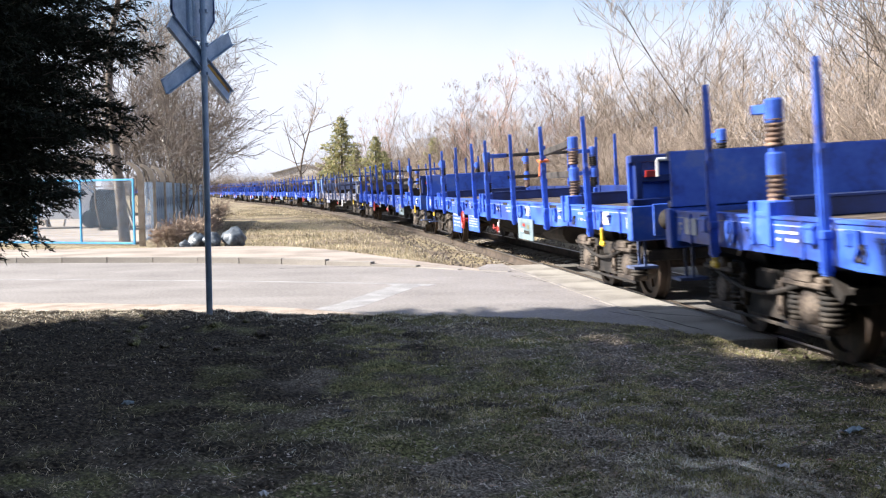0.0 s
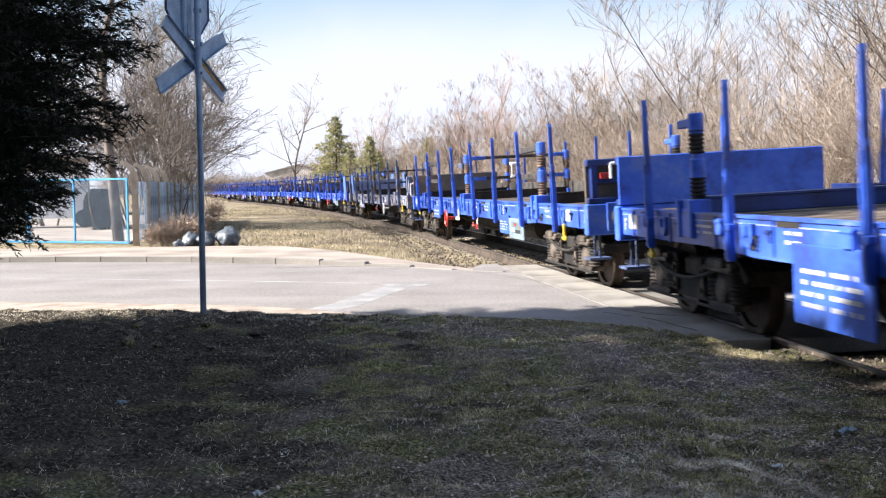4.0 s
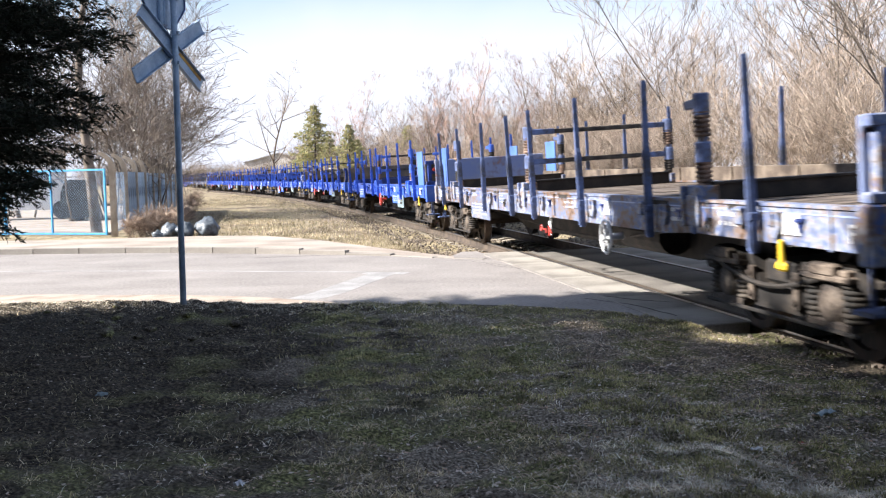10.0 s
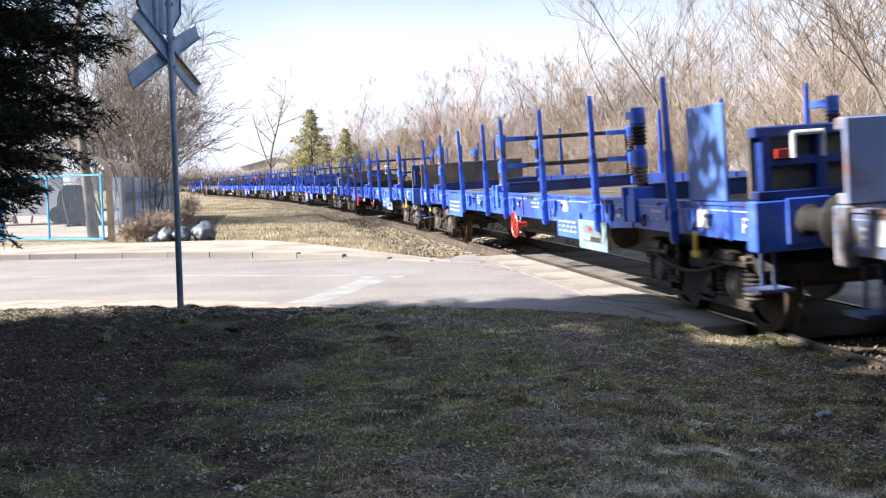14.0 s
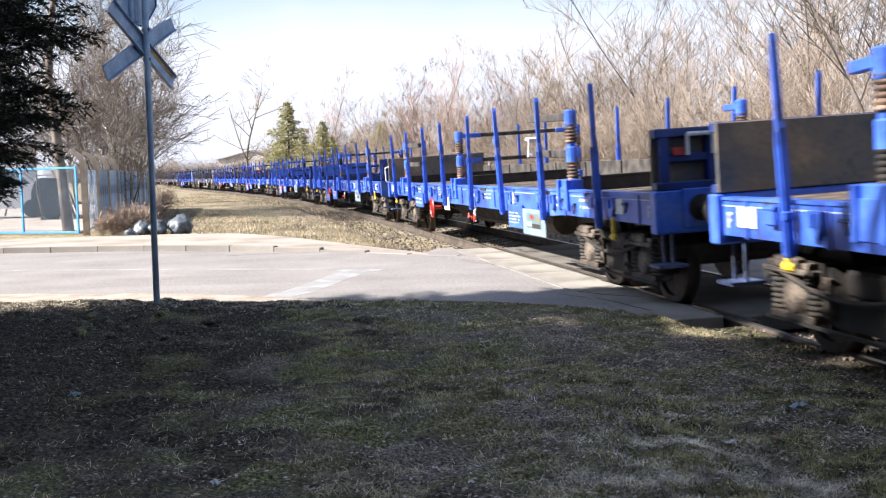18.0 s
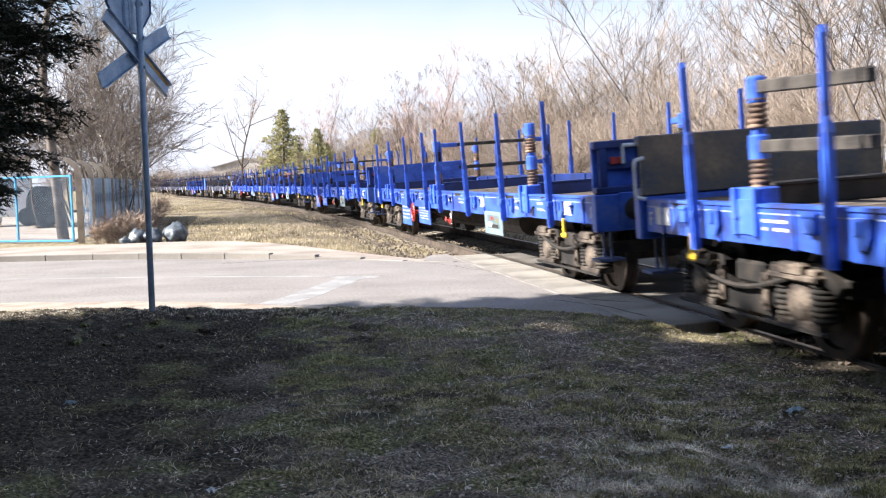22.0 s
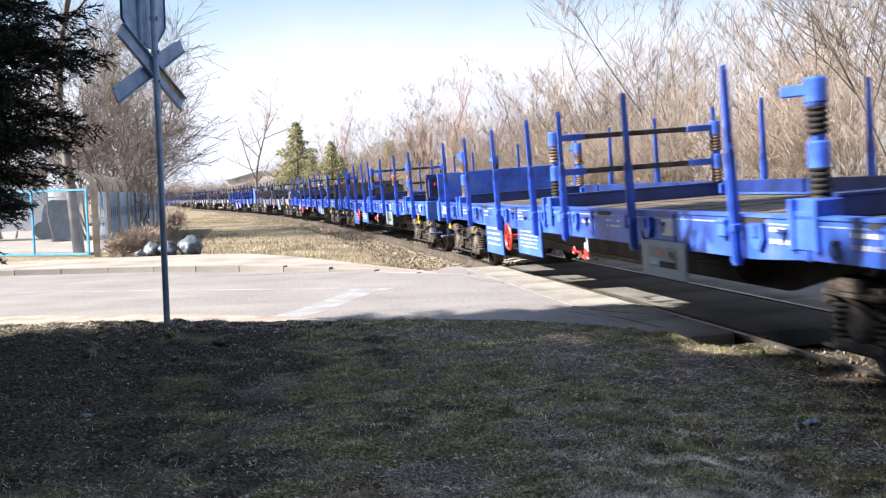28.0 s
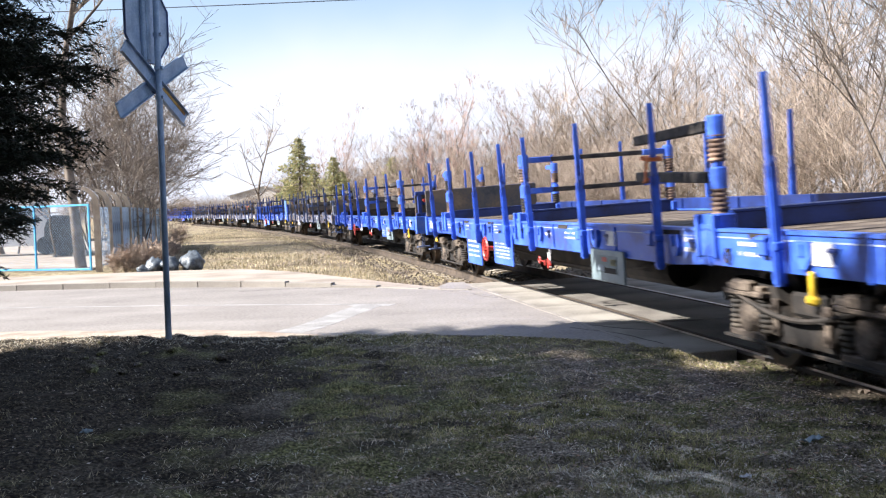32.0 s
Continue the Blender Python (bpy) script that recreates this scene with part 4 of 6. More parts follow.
def bars(bm, w, h, rows, seed):
    """Unreadable writing as plain bars, in the local xz plane."""
    rnd = random.Random(seed)
    for i in range(rows):
        z = h / 2 - h * (i + 0.5) / rows
        x = -w / 2
        while x < w / 2 - 0.03:
            l = min(rnd.uniform(0.02, 0.06), w / 2 - x)
            solid(bm, x + l / 2, 0, z, l, 0.004, h / rows * 0.42)
            x += l + (0.012 if rnd.random() < 0.75 else rnd.uniform(0.04, 0.12))


def build_wagon(i, style):
    paint = M[style.get("paint", "blue")]
    rnd0 = random.Random(7 + i)
    stake_paint = M[style.get("stakes", "blue")]
    w = thing("flat_wagon", Matrix(), style["label"], "railway wagon", "wagons of the train")
    part("underframe", make_underframe, M["under"], w, key="u", label="dark dusty steel underframe")
    if i < 10:
        floor = part("deck", lambda bm: solid(bm, 0, 0, 1.12, 18.4, 2.3, 0.03), M["deck"], w, key="ds", label="worn brown plank floor")
        for k in range(46):
            part("plank", lambda bm: solid(bm, 0, 0, 0, 0.392, 2.38, 0.045), M["deck"], floor, pose(-9.0 + 0.4 * k, 0, 1.16 + rnd0.uniform(-0.003, 0.005)), key="pk2")
    else:
        part("deck", lambda bm: solid(bm, 0, 0, 1.16, 18.4, 2.38, 0.05), M["deck"], w, key="d", label="worn brown plank floor")
    for s in (-1, 1):
        part("side_beam", make_side_beam, paint, w, pose(0, s * 1.25, 0, 0, 0, 0 if s < 0 else 180), key="sb")
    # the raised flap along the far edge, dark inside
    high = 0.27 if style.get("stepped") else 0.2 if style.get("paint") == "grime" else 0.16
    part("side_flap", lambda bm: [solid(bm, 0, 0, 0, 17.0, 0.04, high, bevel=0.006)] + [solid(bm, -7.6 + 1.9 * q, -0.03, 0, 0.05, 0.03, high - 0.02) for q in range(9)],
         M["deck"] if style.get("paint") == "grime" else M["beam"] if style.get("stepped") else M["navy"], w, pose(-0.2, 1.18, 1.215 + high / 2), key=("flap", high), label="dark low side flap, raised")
    rnd = random.Random(100 + i)
    # ends
    for e in (-1, 1):
        hs = part("headstock", make_headstock, paint, w, pose(9.22 * e, 0, 0, 0, 0, 0 if e > 0 else 180), key="hs")
        for y in (-0.87, 0.87):
            part("buffer", make_buffer, M["bogie"], hs, pose(0.1, y, 1.06) @ Matrix.Rotation(radians(90), 4, "Y"), key="buf", smooth=True)
        for y in (-1.15, 1.15):
            part("step", make_step, M["stakegrey"], hs, pose(0, y, 0), key="st", label="grey steel shunter's step")
        if i < 12:
            for y in (-1.3, 1.3):
                if style.get("stepped") and e < 0:
                    part("corner_rail", make_corner_rail, M["white"], w, pose(9.05 * e, y, 1.22, 0, 0, 0 if y < 0 else 180), key="cr", label="white bent hand rail at the corner")
                part("lettering", make_letter_f, M["white"], w, pose(9.0 * e, y * 0.979, 1.03, 0, 0, 0 if y < 0 else 180), key="F", label="white letter F")
        part("coupling", make_coupling, M["under"], hs, pose(0.08, 0, 0), key="cp")
        eb = part("end_board", make_end_board, M[style.get("board", "blue")], w, pose(9.16 * e, 0, 1.25, 0, 0, 0 if e > 0 else 180), key="eb")
        part("ribs", make_end_ribs, M["navy"] if style.get("paint", "blue") == "blue" else paint, eb, key="rb")
        part("hand_rail", make_handle, M["white"], eb, pose(0.15, -0.85, 0.52), key="hr", label="white hand rail")
        for y in (-1.05, 0.3):
            part("reflector", lambda bm: solid(bm, 0, 0, 0, 0.03, 0.15, 0.08, bevel=0.005), M["red"], eb, pose(0.135, y, 0.36), key="rf", label="small red marker")
        for end, side in style.get("plates", ()):
            y = -1.24 if side == "near" else 1.24
            if end == e:
                part("corner_plate", lambda bm: [solid(bm, 0, 0, 0.43, 0.8, 0.035, 0.86, bevel=0.01), solid(bm, 0, 0.05, 0.4, 0.07, 0.06, 0.8)], M["paleblue"], w, pose(e * 8.2, y, 1.22), key="pl", label="tall pale blue corner plate")
    # stakes
    outline, kind = (STAKE_STEPPED, "stepped") if style.get("stepped") else (STAKE_PLAIN, "plain")
    for x in STAKE_AT[kind]:
        for s in (-1, 1):
            part("stake", lambda bm: make_stake(bm, outline), stake_paint, w, pose(x + 0.05, s * 1.34, 0.81, rnd.gauss(0.4, 0.6), rnd.gauss(-0.9, 0.7), 0 if s < 0 else 180), key=kind)
            part("stake_pocket", make_pocket, paint, w, pose(x + 0.34, s * 1.275, 1.05, 0, 0, 0 if s < 0 else 180), key="pk")
            if i < 12:
                part("stake_pocket", make_hinge_block, paint, w, pose(x - 0.27, s * 1.275, 1.1, 0, 0, 0 if s < 0 else 180), key="hb")
                part("lashing_eye", make_lashing_eye, M["navy"], w, pose(x + 0.72, s * 1.27, 1.06, 0, 0, 0 if s < 0 else 180), key="le", label="dark pressed lashing eye")
    # rail bunks: a sprung post at each edge, two bars that lie across or hang open
    for x, near, far in style["bunks"]:
        part("bunk_bolster", lambda bm: [solid(bm, 0, 0, 0, 0.24, 2.2, 0.17, bevel=0.012), solid(bm, 0, 0, 0.09, 0.3, 2.2, 0.02)], M["under"] if style.get("paint") == "grime" or style.get("stepped") else M["navy"], w, pose(x, 0, 1.265), key="bx", label="dark blue cross beam under the bunk")
        for s in (-1, 1):
            y = s * 1.14
            part("bunk_base", make_bunk_base, paint, w, pose(x, s * 1.2, 1.27, 0, 0, 0 if s < 0 else 180), key="bb")
            post = part("bunk_post", make_post_core, paint, w, pose(x, y, 1.25), key="pc")
            for z0 in (0.05, 0.52):
                part("coil_spring", lambda bm: coil(bm, 0.25, 0.08, 6), M["bogie"] if rnd.random() < 0.35 else M["coilrust"], post, pose(0, 0, z0 + 0.02), key="cs", label="rusty coil spring", smooth=True)
            part("post_head", make_post_head, stake_paint, post, pose(0, 0, 0.74), key="ph")
            part("post_collar", make_post_head, stake_paint, post, pose(0, 0, 0.29), key="ph")
            state = near if s < 0 else far
            for z in (0.86, 0.4):
                if state == "across":
                    if s < 0:
                        part("bunk_bar", lambda bm: [solid(bm, 0, 1.14, 0, 0.08, 1.5, 0.07, bevel=0.01)], M["beam"], post, pose(0, 0, z), key="ba", label="dark bar across the wagon")
                        for yy in (0.24, 2.04):
                            part("bar_end", lambda bm: solid(bm, 0, 0, 0, 0.095, 0.36, 0.085, bevel=0.01), stake_paint, post, pose(0, yy, z), key="be")
                elif state == "forward":
                    part("bunk_bar", lambda bm: [solid(bm, 0.75, 0, 0, 1.35, 0.09, 0.1, bevel=0.01)], M["beam"], post, pose(0, 0, z, 0, rnd.uniform(-2, 2), -4 * s), key="bf", label="dark bar swung forward along the wagon")
                elif state == "open":
                    part("bunk_bar", lambda bm: [solid(bm, -1.3, 0, 0, 2.2, 0.09, 0.1, bevel=0.01)], M["beam"], post, pose(0, 0, z, 0, rnd.uniform(-2, 2), 4 * s), key="bo", label="dark bar swung open along the wagon")
                elif z > 0.5:
                    part("bunk_stub", lambda bm: [solid(bm, -0.22, 0, 0, 0.34, 0.08, 0.085, bevel=0.01)], stake_paint, post, pose(0, 0, z, 0, rnd.uniform(-3, 3), rnd.uniform(-8, 8)), key="bs")
    # running gear
    for b in (-1, 1):
        bogie = part("bogie", make_bogie, M["bogie"], w, pose(PIVOT * b, 0, 0), key="bg", label="dusty two-axle bogie")
        for x in (-0.9, 0.9):
            for s in (-1, 1):
                part("axle_box", make_axlebox, M["axlebox"], bogie, pose(x, s * 1.02, 0.46, 0, 0, 0 if s < 0 else 180), key="ab", smooth=False)
                for dx in (-0.27, 0.27):
                    part("spring", lambda bm: coil(bm, 0.3, 0.11, 7), M["spring"], bogie, pose(x + dx, s * 1.02, 0.34), key="sp", smooth=True)
            for s in (-1, 1):
                part("brake_shoe", lambda bm: [prism(bm, [(-0.05, -0.18), (0.03, -0.2), (0.0, 0.0), (0.03, 0.2), (-0.05, 0.18)], 0.1), rod(bm, (-0.04, 0, 0.1), (-0.1, 0, 0.42), 0.02, n=6)], M["bogie"], bogie, pose(x + (0.5 if x < 0 else -0.5), s * 0.75, 0.46, 0, 0, 0 if x > 0 else 180), key="bk")
            ws = part("wheelset", make_wheelset, M["tread"], bogie, pose(x, 0, 0.46), key="ws")
            WHEELS.append((ws, x, i))
        for s in (-1, 1):
            part("brake_hose", make_hose, M["under"], bogie, pose(0, s * 1.13, 0.05), key="bh")
            if i < 12:
                side = 0 if s < 0 else 180
                part("tie_bar", lambda bm: rod(bm, (-1.32, 0, 0), (1.32, 0, 0), 0.018, n=6), M["bogie"], bogie, pose(0, s * 1.12, 0.27), key="tb")
                for x in (-0.9, 0.9):
                    part("spring_cap", lambda bm: [solid(bm, 0, 0, 0, 0.74, 0.2, 0.05, bevel=0.012), solid(bm, 0, -0.06, 0.06, 0.34, 0.1, 0.1, bevel=0.02), solid(bm, 0.27, -0.02, 0.045, 0.12, 0.12, 0.05, bevel=0.01), solid(bm, -0.27, -0.02, 0.045, 0.12, 0.12, 0.05, bevel=0.01)], M["axlebox"], bogie, pose(x, s * 1.06, 0.665, 0, 0, side), key="sc", label="dusty cap over the axle springs")
                for x in (-0.4, 0.4):
                    part("friction_plate", lambda bm: [solid(bm, 0, 0, 0, 0.09, 0.05, 0.3, bevel=0.008), rod(bm, (0, -0.02, 0.09), (0, -0.05, 0.09), 0.025, n=8), rod(bm, (0, -0.02, -0.09), (0, -0.05, -0.09), 0.025, n=8)], M["axlebox"], bogie, pose(x, s * 1.09, 0.5, 0, 0, side), key="fp", label="worn steel friction plate")
            part("brake_lever", lambda bm: [solid(bm, 0, 0, 0, 0.05, 0.04, 0.2, bevel=0.01), solid(bm, 0, 0, -0.11, 0.16, 0.05, 0.07, bevel=0.02)], M["yellow"], w,
                 pose(8.0 * b, s * 1.3, 0.84), key="bl", label="yellow changeover lever")
    # both sides: hand wheel, aprons, boards, lettering
    for s in (-1, 1):
        r = 0 if s < 0 else 180
        if style.get("wheel", "red"):
            part("hand_wheel", make_hand_wheel, M[style.get("wheel", "red")], w, pose(-style.get("wheel_at", -2.62) * s, s * 1.38, 0.74, 0, 0, r), key="hw", label="white hand brake wheel" if style.get("wheel") == "white" else "dark hand brake wheel" if style.get("wheel") == "bogie" else "red hand brake wheel")
        for x, wd, ht, zc, rows in style["aprons"]:
            pan = part("apron_panel", lambda bm: solid(bm, 0, 0, 0, wd, 0.03, ht, bevel=0.008), paint, w, pose(-x * s, s * 1.295, zc, 0, 0, r), key=("ap", wd, ht))
            part("lettering", lambda bm: bars(bm, wd * 0.75, ht * 0.55, rows, int(wd * 100)), M["white"], pan, pose(0, -0.018, -0.02), key=("al", wd, ht), label="white stencilled lettering")
        if style.get("placard", 4.42) is not None:
            pl = part("placard", lambda bm: solid(bm, 0, 0, 0, 1.12, 0.025, 0.36, bevel=0.006), M["placard"], w, pose(-style.get("placard", 4.42) * s, s * 1.3, 0.75, 0, 0, r), key="pq", label="pale picture board")
            for dx, dz, wx, wz, mt in ((0.0, 0.02, 0.72, 0.2, "print"), (0.12, -0.045, 0.4, 0.06, "under"), (-0.06, 0.075, 0.16, 0.05, "red"), (-0.2, -0.02, 0.26, 0.07, "sheet"), (0.24, 0.05, 0.18, 0.07, "fargreen")):
                part("print", lambda bm: solid(bm, 0, 0, 0, wx, 0.004, wz), M[mt], pl, pose(dx, -0.014 if mt == "print" else -0.017, dz), key=("pm", wx))
        if i < 12:
            # pale strip paints in the highlight on the beam's flange
            part("edge_line", lambda bm: solid(bm, 0, 0, 0, 18.3, 0.004, 0.012), M["edge"], w, pose(0, s * 1.267, 1.145, 0, 0, r), key="el", label="painted highlight of the flange along the beam")
            for x in (0.95,):
                tab = part("hanging_plate", lambda bm: [solid(bm, 0, 0, -0.02, 0.12, 0.012, 0.2, bevel=0.004), solid(bm, 0, 0.02, 0.12, 0.03, 0.02, 0.12)], M["white"], w, pose(x * -s, s * 1.27, 0.72, 0, 0, r), key="hp", label="small white plate hanging below the beam")
                part("handle", lambda bm: [rod(bm, (0, -0.02, 0), (0.16, -0.03, -0.08), 0.014, n=6), solid(bm, -0.02, -0.014, -0.07, 0.07, 0.014, 0.12)], M["red"], tab, pose(0, 0, 0), key="hd", label="red handle")
        if style.get("stepped"):
            white = part("notice_plate", lambda bm: solid(bm, 0, 0, 0, 0.5, 0.014, 0.25, bevel=0.004), M["white"], w, pose(1.4 * s, s * 1.29, 0.85, 0, 0, r), key="np", label="white notice plate")
            part("lettering", lambda bm: bars(bm, 0.4, 0.18, 4, 77), M["zinc"], white, pose(0, -0.009, 0), key="npl")
        part("release_valve", lambda bm: [ring(bm, 0.045, 0.011, 12), rod(bm, (0, 0, 0), (0.26, 0.0, -0.02), 0.011, n=6), solid(bm, 0.27, 0.0, -0.03, 0.06, 0.012, 0.07)], M["red"], w, pose(-0.4 * s, s * 1.26, 0.68, 0, 0, r), key="rv", label="red brake release handle")
        for x, wd, ht, rows in ((7.0, 0.42, 0.16, 2), (5.8, 0.3, 0.18, 2), (2.0, 0.45, 0.12, 2), (1.0, 0.3, 0.1, 1), (-2.2, 0.3, 0.15, 3), (-4.6, 0.3, 0.15, 2), (-6.5, 0.4, 0.12, 2)):
            part("lettering", lambda bm: bars(bm, wd, ht, rows, int(x * 10)), M["white"], w, pose(x * -s, s * 1.27, 1.06, 0, 0, r), key=("lt", x), label="white stencilled lettering")
        # flat dark plates stand for the shade inside hollows of the beam
        for x in (7.2, 5.35, 1.7, -2.6, -4.7, -8.2):
            part("slot", lambda bm: solid(bm, 0, 0, 0, 0.42, 0.008, 0.045), M["under"], w, pose(x * -s, s * 1.269, 1.165, 0, 0, r), key="sl", label="dark plate for the shade of a hollow below the top flange")
        for x in (6.6, 3.0, -1.9, -5.3):
            part("lashing_ring", lambda bm: [ring(bm, 0.05, 0.011, 12), solid(bm, 0, 0.012, 0.055, 0.06, 0.03, 0.03)], M["bogie"], w, pose(x * -s, s * 1.29, 0.985, 0, 0, r), key="lr")
        for x in (8.1, -8.7, 3.6):
            part("data_plate", lambda bm: solid(bm, 0, 0, 0, 0.32, 0.012, 0.16), M["white"], w, pose(x * -s, s * 1.272, 1.06, 0, 0, r), key="dp", label="small white data plate")
    if style.get("strap") is not None:
        part("lashing_strap", lambda bm: [solid(bm, 0, 0, 0.03, 0.035, 0.012, 0.22, 0, 20, 0), solid(bm, 0.0, 0.06, 0.13, 0.14, 0.16, 0.035, 0, 10, 5), solid(bm, -0.04, 0.02, -0.08, 0.09, 0.05, 0.03, 0, -15, 0)], M[style.get("strapcol", "white")], w, pose(style["strap"], -1.4, 1.75), label="loose lashing strap")
    return w


WHEELS = []
DEEP = [(-3.95, 1.2, 0.62, 0.72, 4), (-1.65, 1.3, 0.5, 0.76, 5)]
PLAIN = {"label": "bright blue stake flat wagon with sprung rail bunks", "aprons": DEEP,
         "bunks": [(6.2, "stub", "stub"), (-0.6, "across", "across"), (-6.95, "stub", "stub")]}
STEPPED = {"label": "bright blue flat wagon with stepped stakes and grey end boards", "stepped": True, "board": "board",
           "aprons": [(-4.54, 1.0, 0.32, 0.86, 2), (3.85, 0.8, 0.34, 0.8, 4)], "placard": 4.85, "wheel_at": -2.55, "strap": 5.15,
           "bunks": [(6.2, "open", "stub"), (-0.6, "across", "across"), (-6.95, "forward", "stub")]}


def style(i):
    """How each wagon differs: pattern, dirt, end boards, how its bunks stand."""
    s = dict(STEPPED if i in (2, 5, 9, 14, 19) else PLAIN)
    if i in (3, 10, 12, 13, 14, 19, 20):
        s.update(label="weathered grey-blue stake flat wagon with sprung rail bunks", paint="grime", stakes="stakegrey", board="rusty" if i == 3 else "board", wheel="white" if i == 3 else "bogie", wheel_at=3.85 if i == 3 else -2.62, placard=None if i == 3 else 4.42, aprons=[(-3.98, 1.7, 0.42, 0.86, 4)])
    if i in (1, 8, 12):
        s["bunks"] = [(6.2, "open", "stub"), (-0.6, "across", "across"), (-6.95, "stub", "stub")]
        s["strap"], s["strapcol"] = 5.15, "orange"
    if i in (0, 3, 4, 11):
        s["plates"] = ((-1, "near"), (-1, "far")) if i in (0, 3) else ((1, "near"), (1, "far"))
    if i == 0:
        s["plates"] = ()
    if i > 9 and i % 2:
        s["stakes"] = "navy"
    if i in (1, 7, 8):
        s["placard"] = 3.5
    if i == 8:
        s["board"] = "board"
    if i == 4:
        s["board"], s["wheel_at"], s["placard"] = "board", 1.07, 4.85
        s["aprons"] = [(-4.55, 1.5, 0.46, 0.93, 3), (3.8, 1.05, 0.34, 0.84, 3)]
        s["label"] = "blue stake flat wagon with rusty end board and corner plates"
    return s


COUNT = 24
WAGONS = [build_wagon(i, style(i)) for i in range(COUNT)]


def travelled(t):
    """Metres that the train has run; its pace eases very slightly."""
    return SPEED * t + float(np.interp(t, *PACE))


def wagon_pose(i, t):
    """A wagon rides on its two bogies along the curve."""
    mid = FIRST + WAGON_LENGTH * i - travelled(t)
    a, b = on_line(mid - PIVOT)[0], on_line(mid + PIVOT)[0]
    d = (a - b).normalized()                         # the way it travels
    c = (a + b) / 2
    m = Matrix.Identity(4)
    left = Vector((-d.y, d.x, 0))
    for k in range(3):
        m[k][0], m[k][1], m[k][2], m[k][3] = d[k], left[k], (0, 0, 1)[k], c[k]
    return m @ Matrix.Rotation(radians(CANT), 4, "X")


# ---------------------------------------------------------------- trees
def tube(verts, faces, pts, radii, n=4):
    """A tapered limb through the points."""
    base = len(verts)
    for k, (p, r) in enumerate(zip(pts, radii)):
        d = (pts[min(k + 1, len(pts) - 1)] - pts[max(k - 1, 0)]).normalized()
        u = d.cross(Vector((0.31, 0.87, 0.4))).normalized()
        v = d.cross(u)
        for i in range(n):
            a = 2 * math.pi * i / n
            verts.append(p + (u * math.cos(a) + v * math.sin(a)) * r)
    for k in range(len(pts) - 1):
        for i in range(n):
            a, b = base + k * n + i, base + k * n + (i + 1) % n
            faces.append((a, b, b + n, a + n))


def bare_limbs(seed, height, spread, depth=4, stems=1, upright=0.5, twiggy=4, thick=0.09, first=0.25, minr=0.004, ratio=(0.34, 0.62)):
    """Branching limbs of a leafless tree: coarse limbs and fine twigs apart."""
    rnd = random.Random(seed)
    wood, twigs = ([], []), ([], [])

    def grow(p, d, length, r, level):
        n = 6 if level == 0 else 4 if level < 3 else 3
        pts, radii, q, dd = [p], [r], p, d
        sway = Vector((rnd.gauss(0, 0.035), rnd.gauss(0, 0.035), 0.05 * upright))
        for k in range(n):
            dd = (dd + sway + Vector((rnd.gauss(0, 0.085), rnd.gauss(0, 0.085), rnd.gauss(0, 0.06)))).normalized()
            q = q + dd * length / n
            pts.append(q)
            radii.append(max(r * (1 - 0.72 * (k + 1) / n), minr))
        tube(*(wood if level < 2 else twigs), pts, radii, 6 if level == 0 else 4 if level == 1 else 3)
        if level >= depth:
            return
        count = twiggy + rnd.randint(0, 2) + (3 if level == 0 else 0)
        for c in range(count):
            f = rnd.uniform(first if level == 0 else 0.2, 0.98)
            k = min(int(f * n), n - 1)
            at = pts[k].lerp(pts[k + 1], f * n - k)
            side = Vector((rnd.gauss(0, 1), rnd.gauss(0, 1), rnd.gauss(0.1, 0.5))).normalized()
            nd = (dd * rnd.uniform(0.35, 0.9) + side * spread + Vector((0, 0, upright * 0.6))).normalized()
            grow(at, nd, length * rnd.uniform(*ratio) * (1.15 - 0.45 * f), max(radii[k] * 0.6, minr), level + 1)

    for s in range(stems):
        a = rnd.uniform(0, 6.28)
        tilt = 0.08 if stems == 1 else rnd.uniform(0.05, 0.3)
        d = Vector((math.cos(a) * tilt, math.sin(a) * tilt, 1)).normalized()
        o = Vector((math.cos(a), math.sin(a), 0)) * (0 if stems == 1 else rnd.uniform(0.05, 0.5))
        grow(o, d, height * (1 if s == 0 else rnd.uniform(0.6, 1.0)), thick * (1 if stems == 1 else 0.6), 0)
    return wood, twigs


def bare_tree(name, at, label, category, group, bark, twig, **kw):
    t = thing(name, at, label, category, group)
    wood, twigs = bare_limbs(**kw)
    raw("trunk", wood[0], wood[1], bark, t, smooth=True)
    raw("crown", twigs[0], twigs[1], twig, t)
    return t


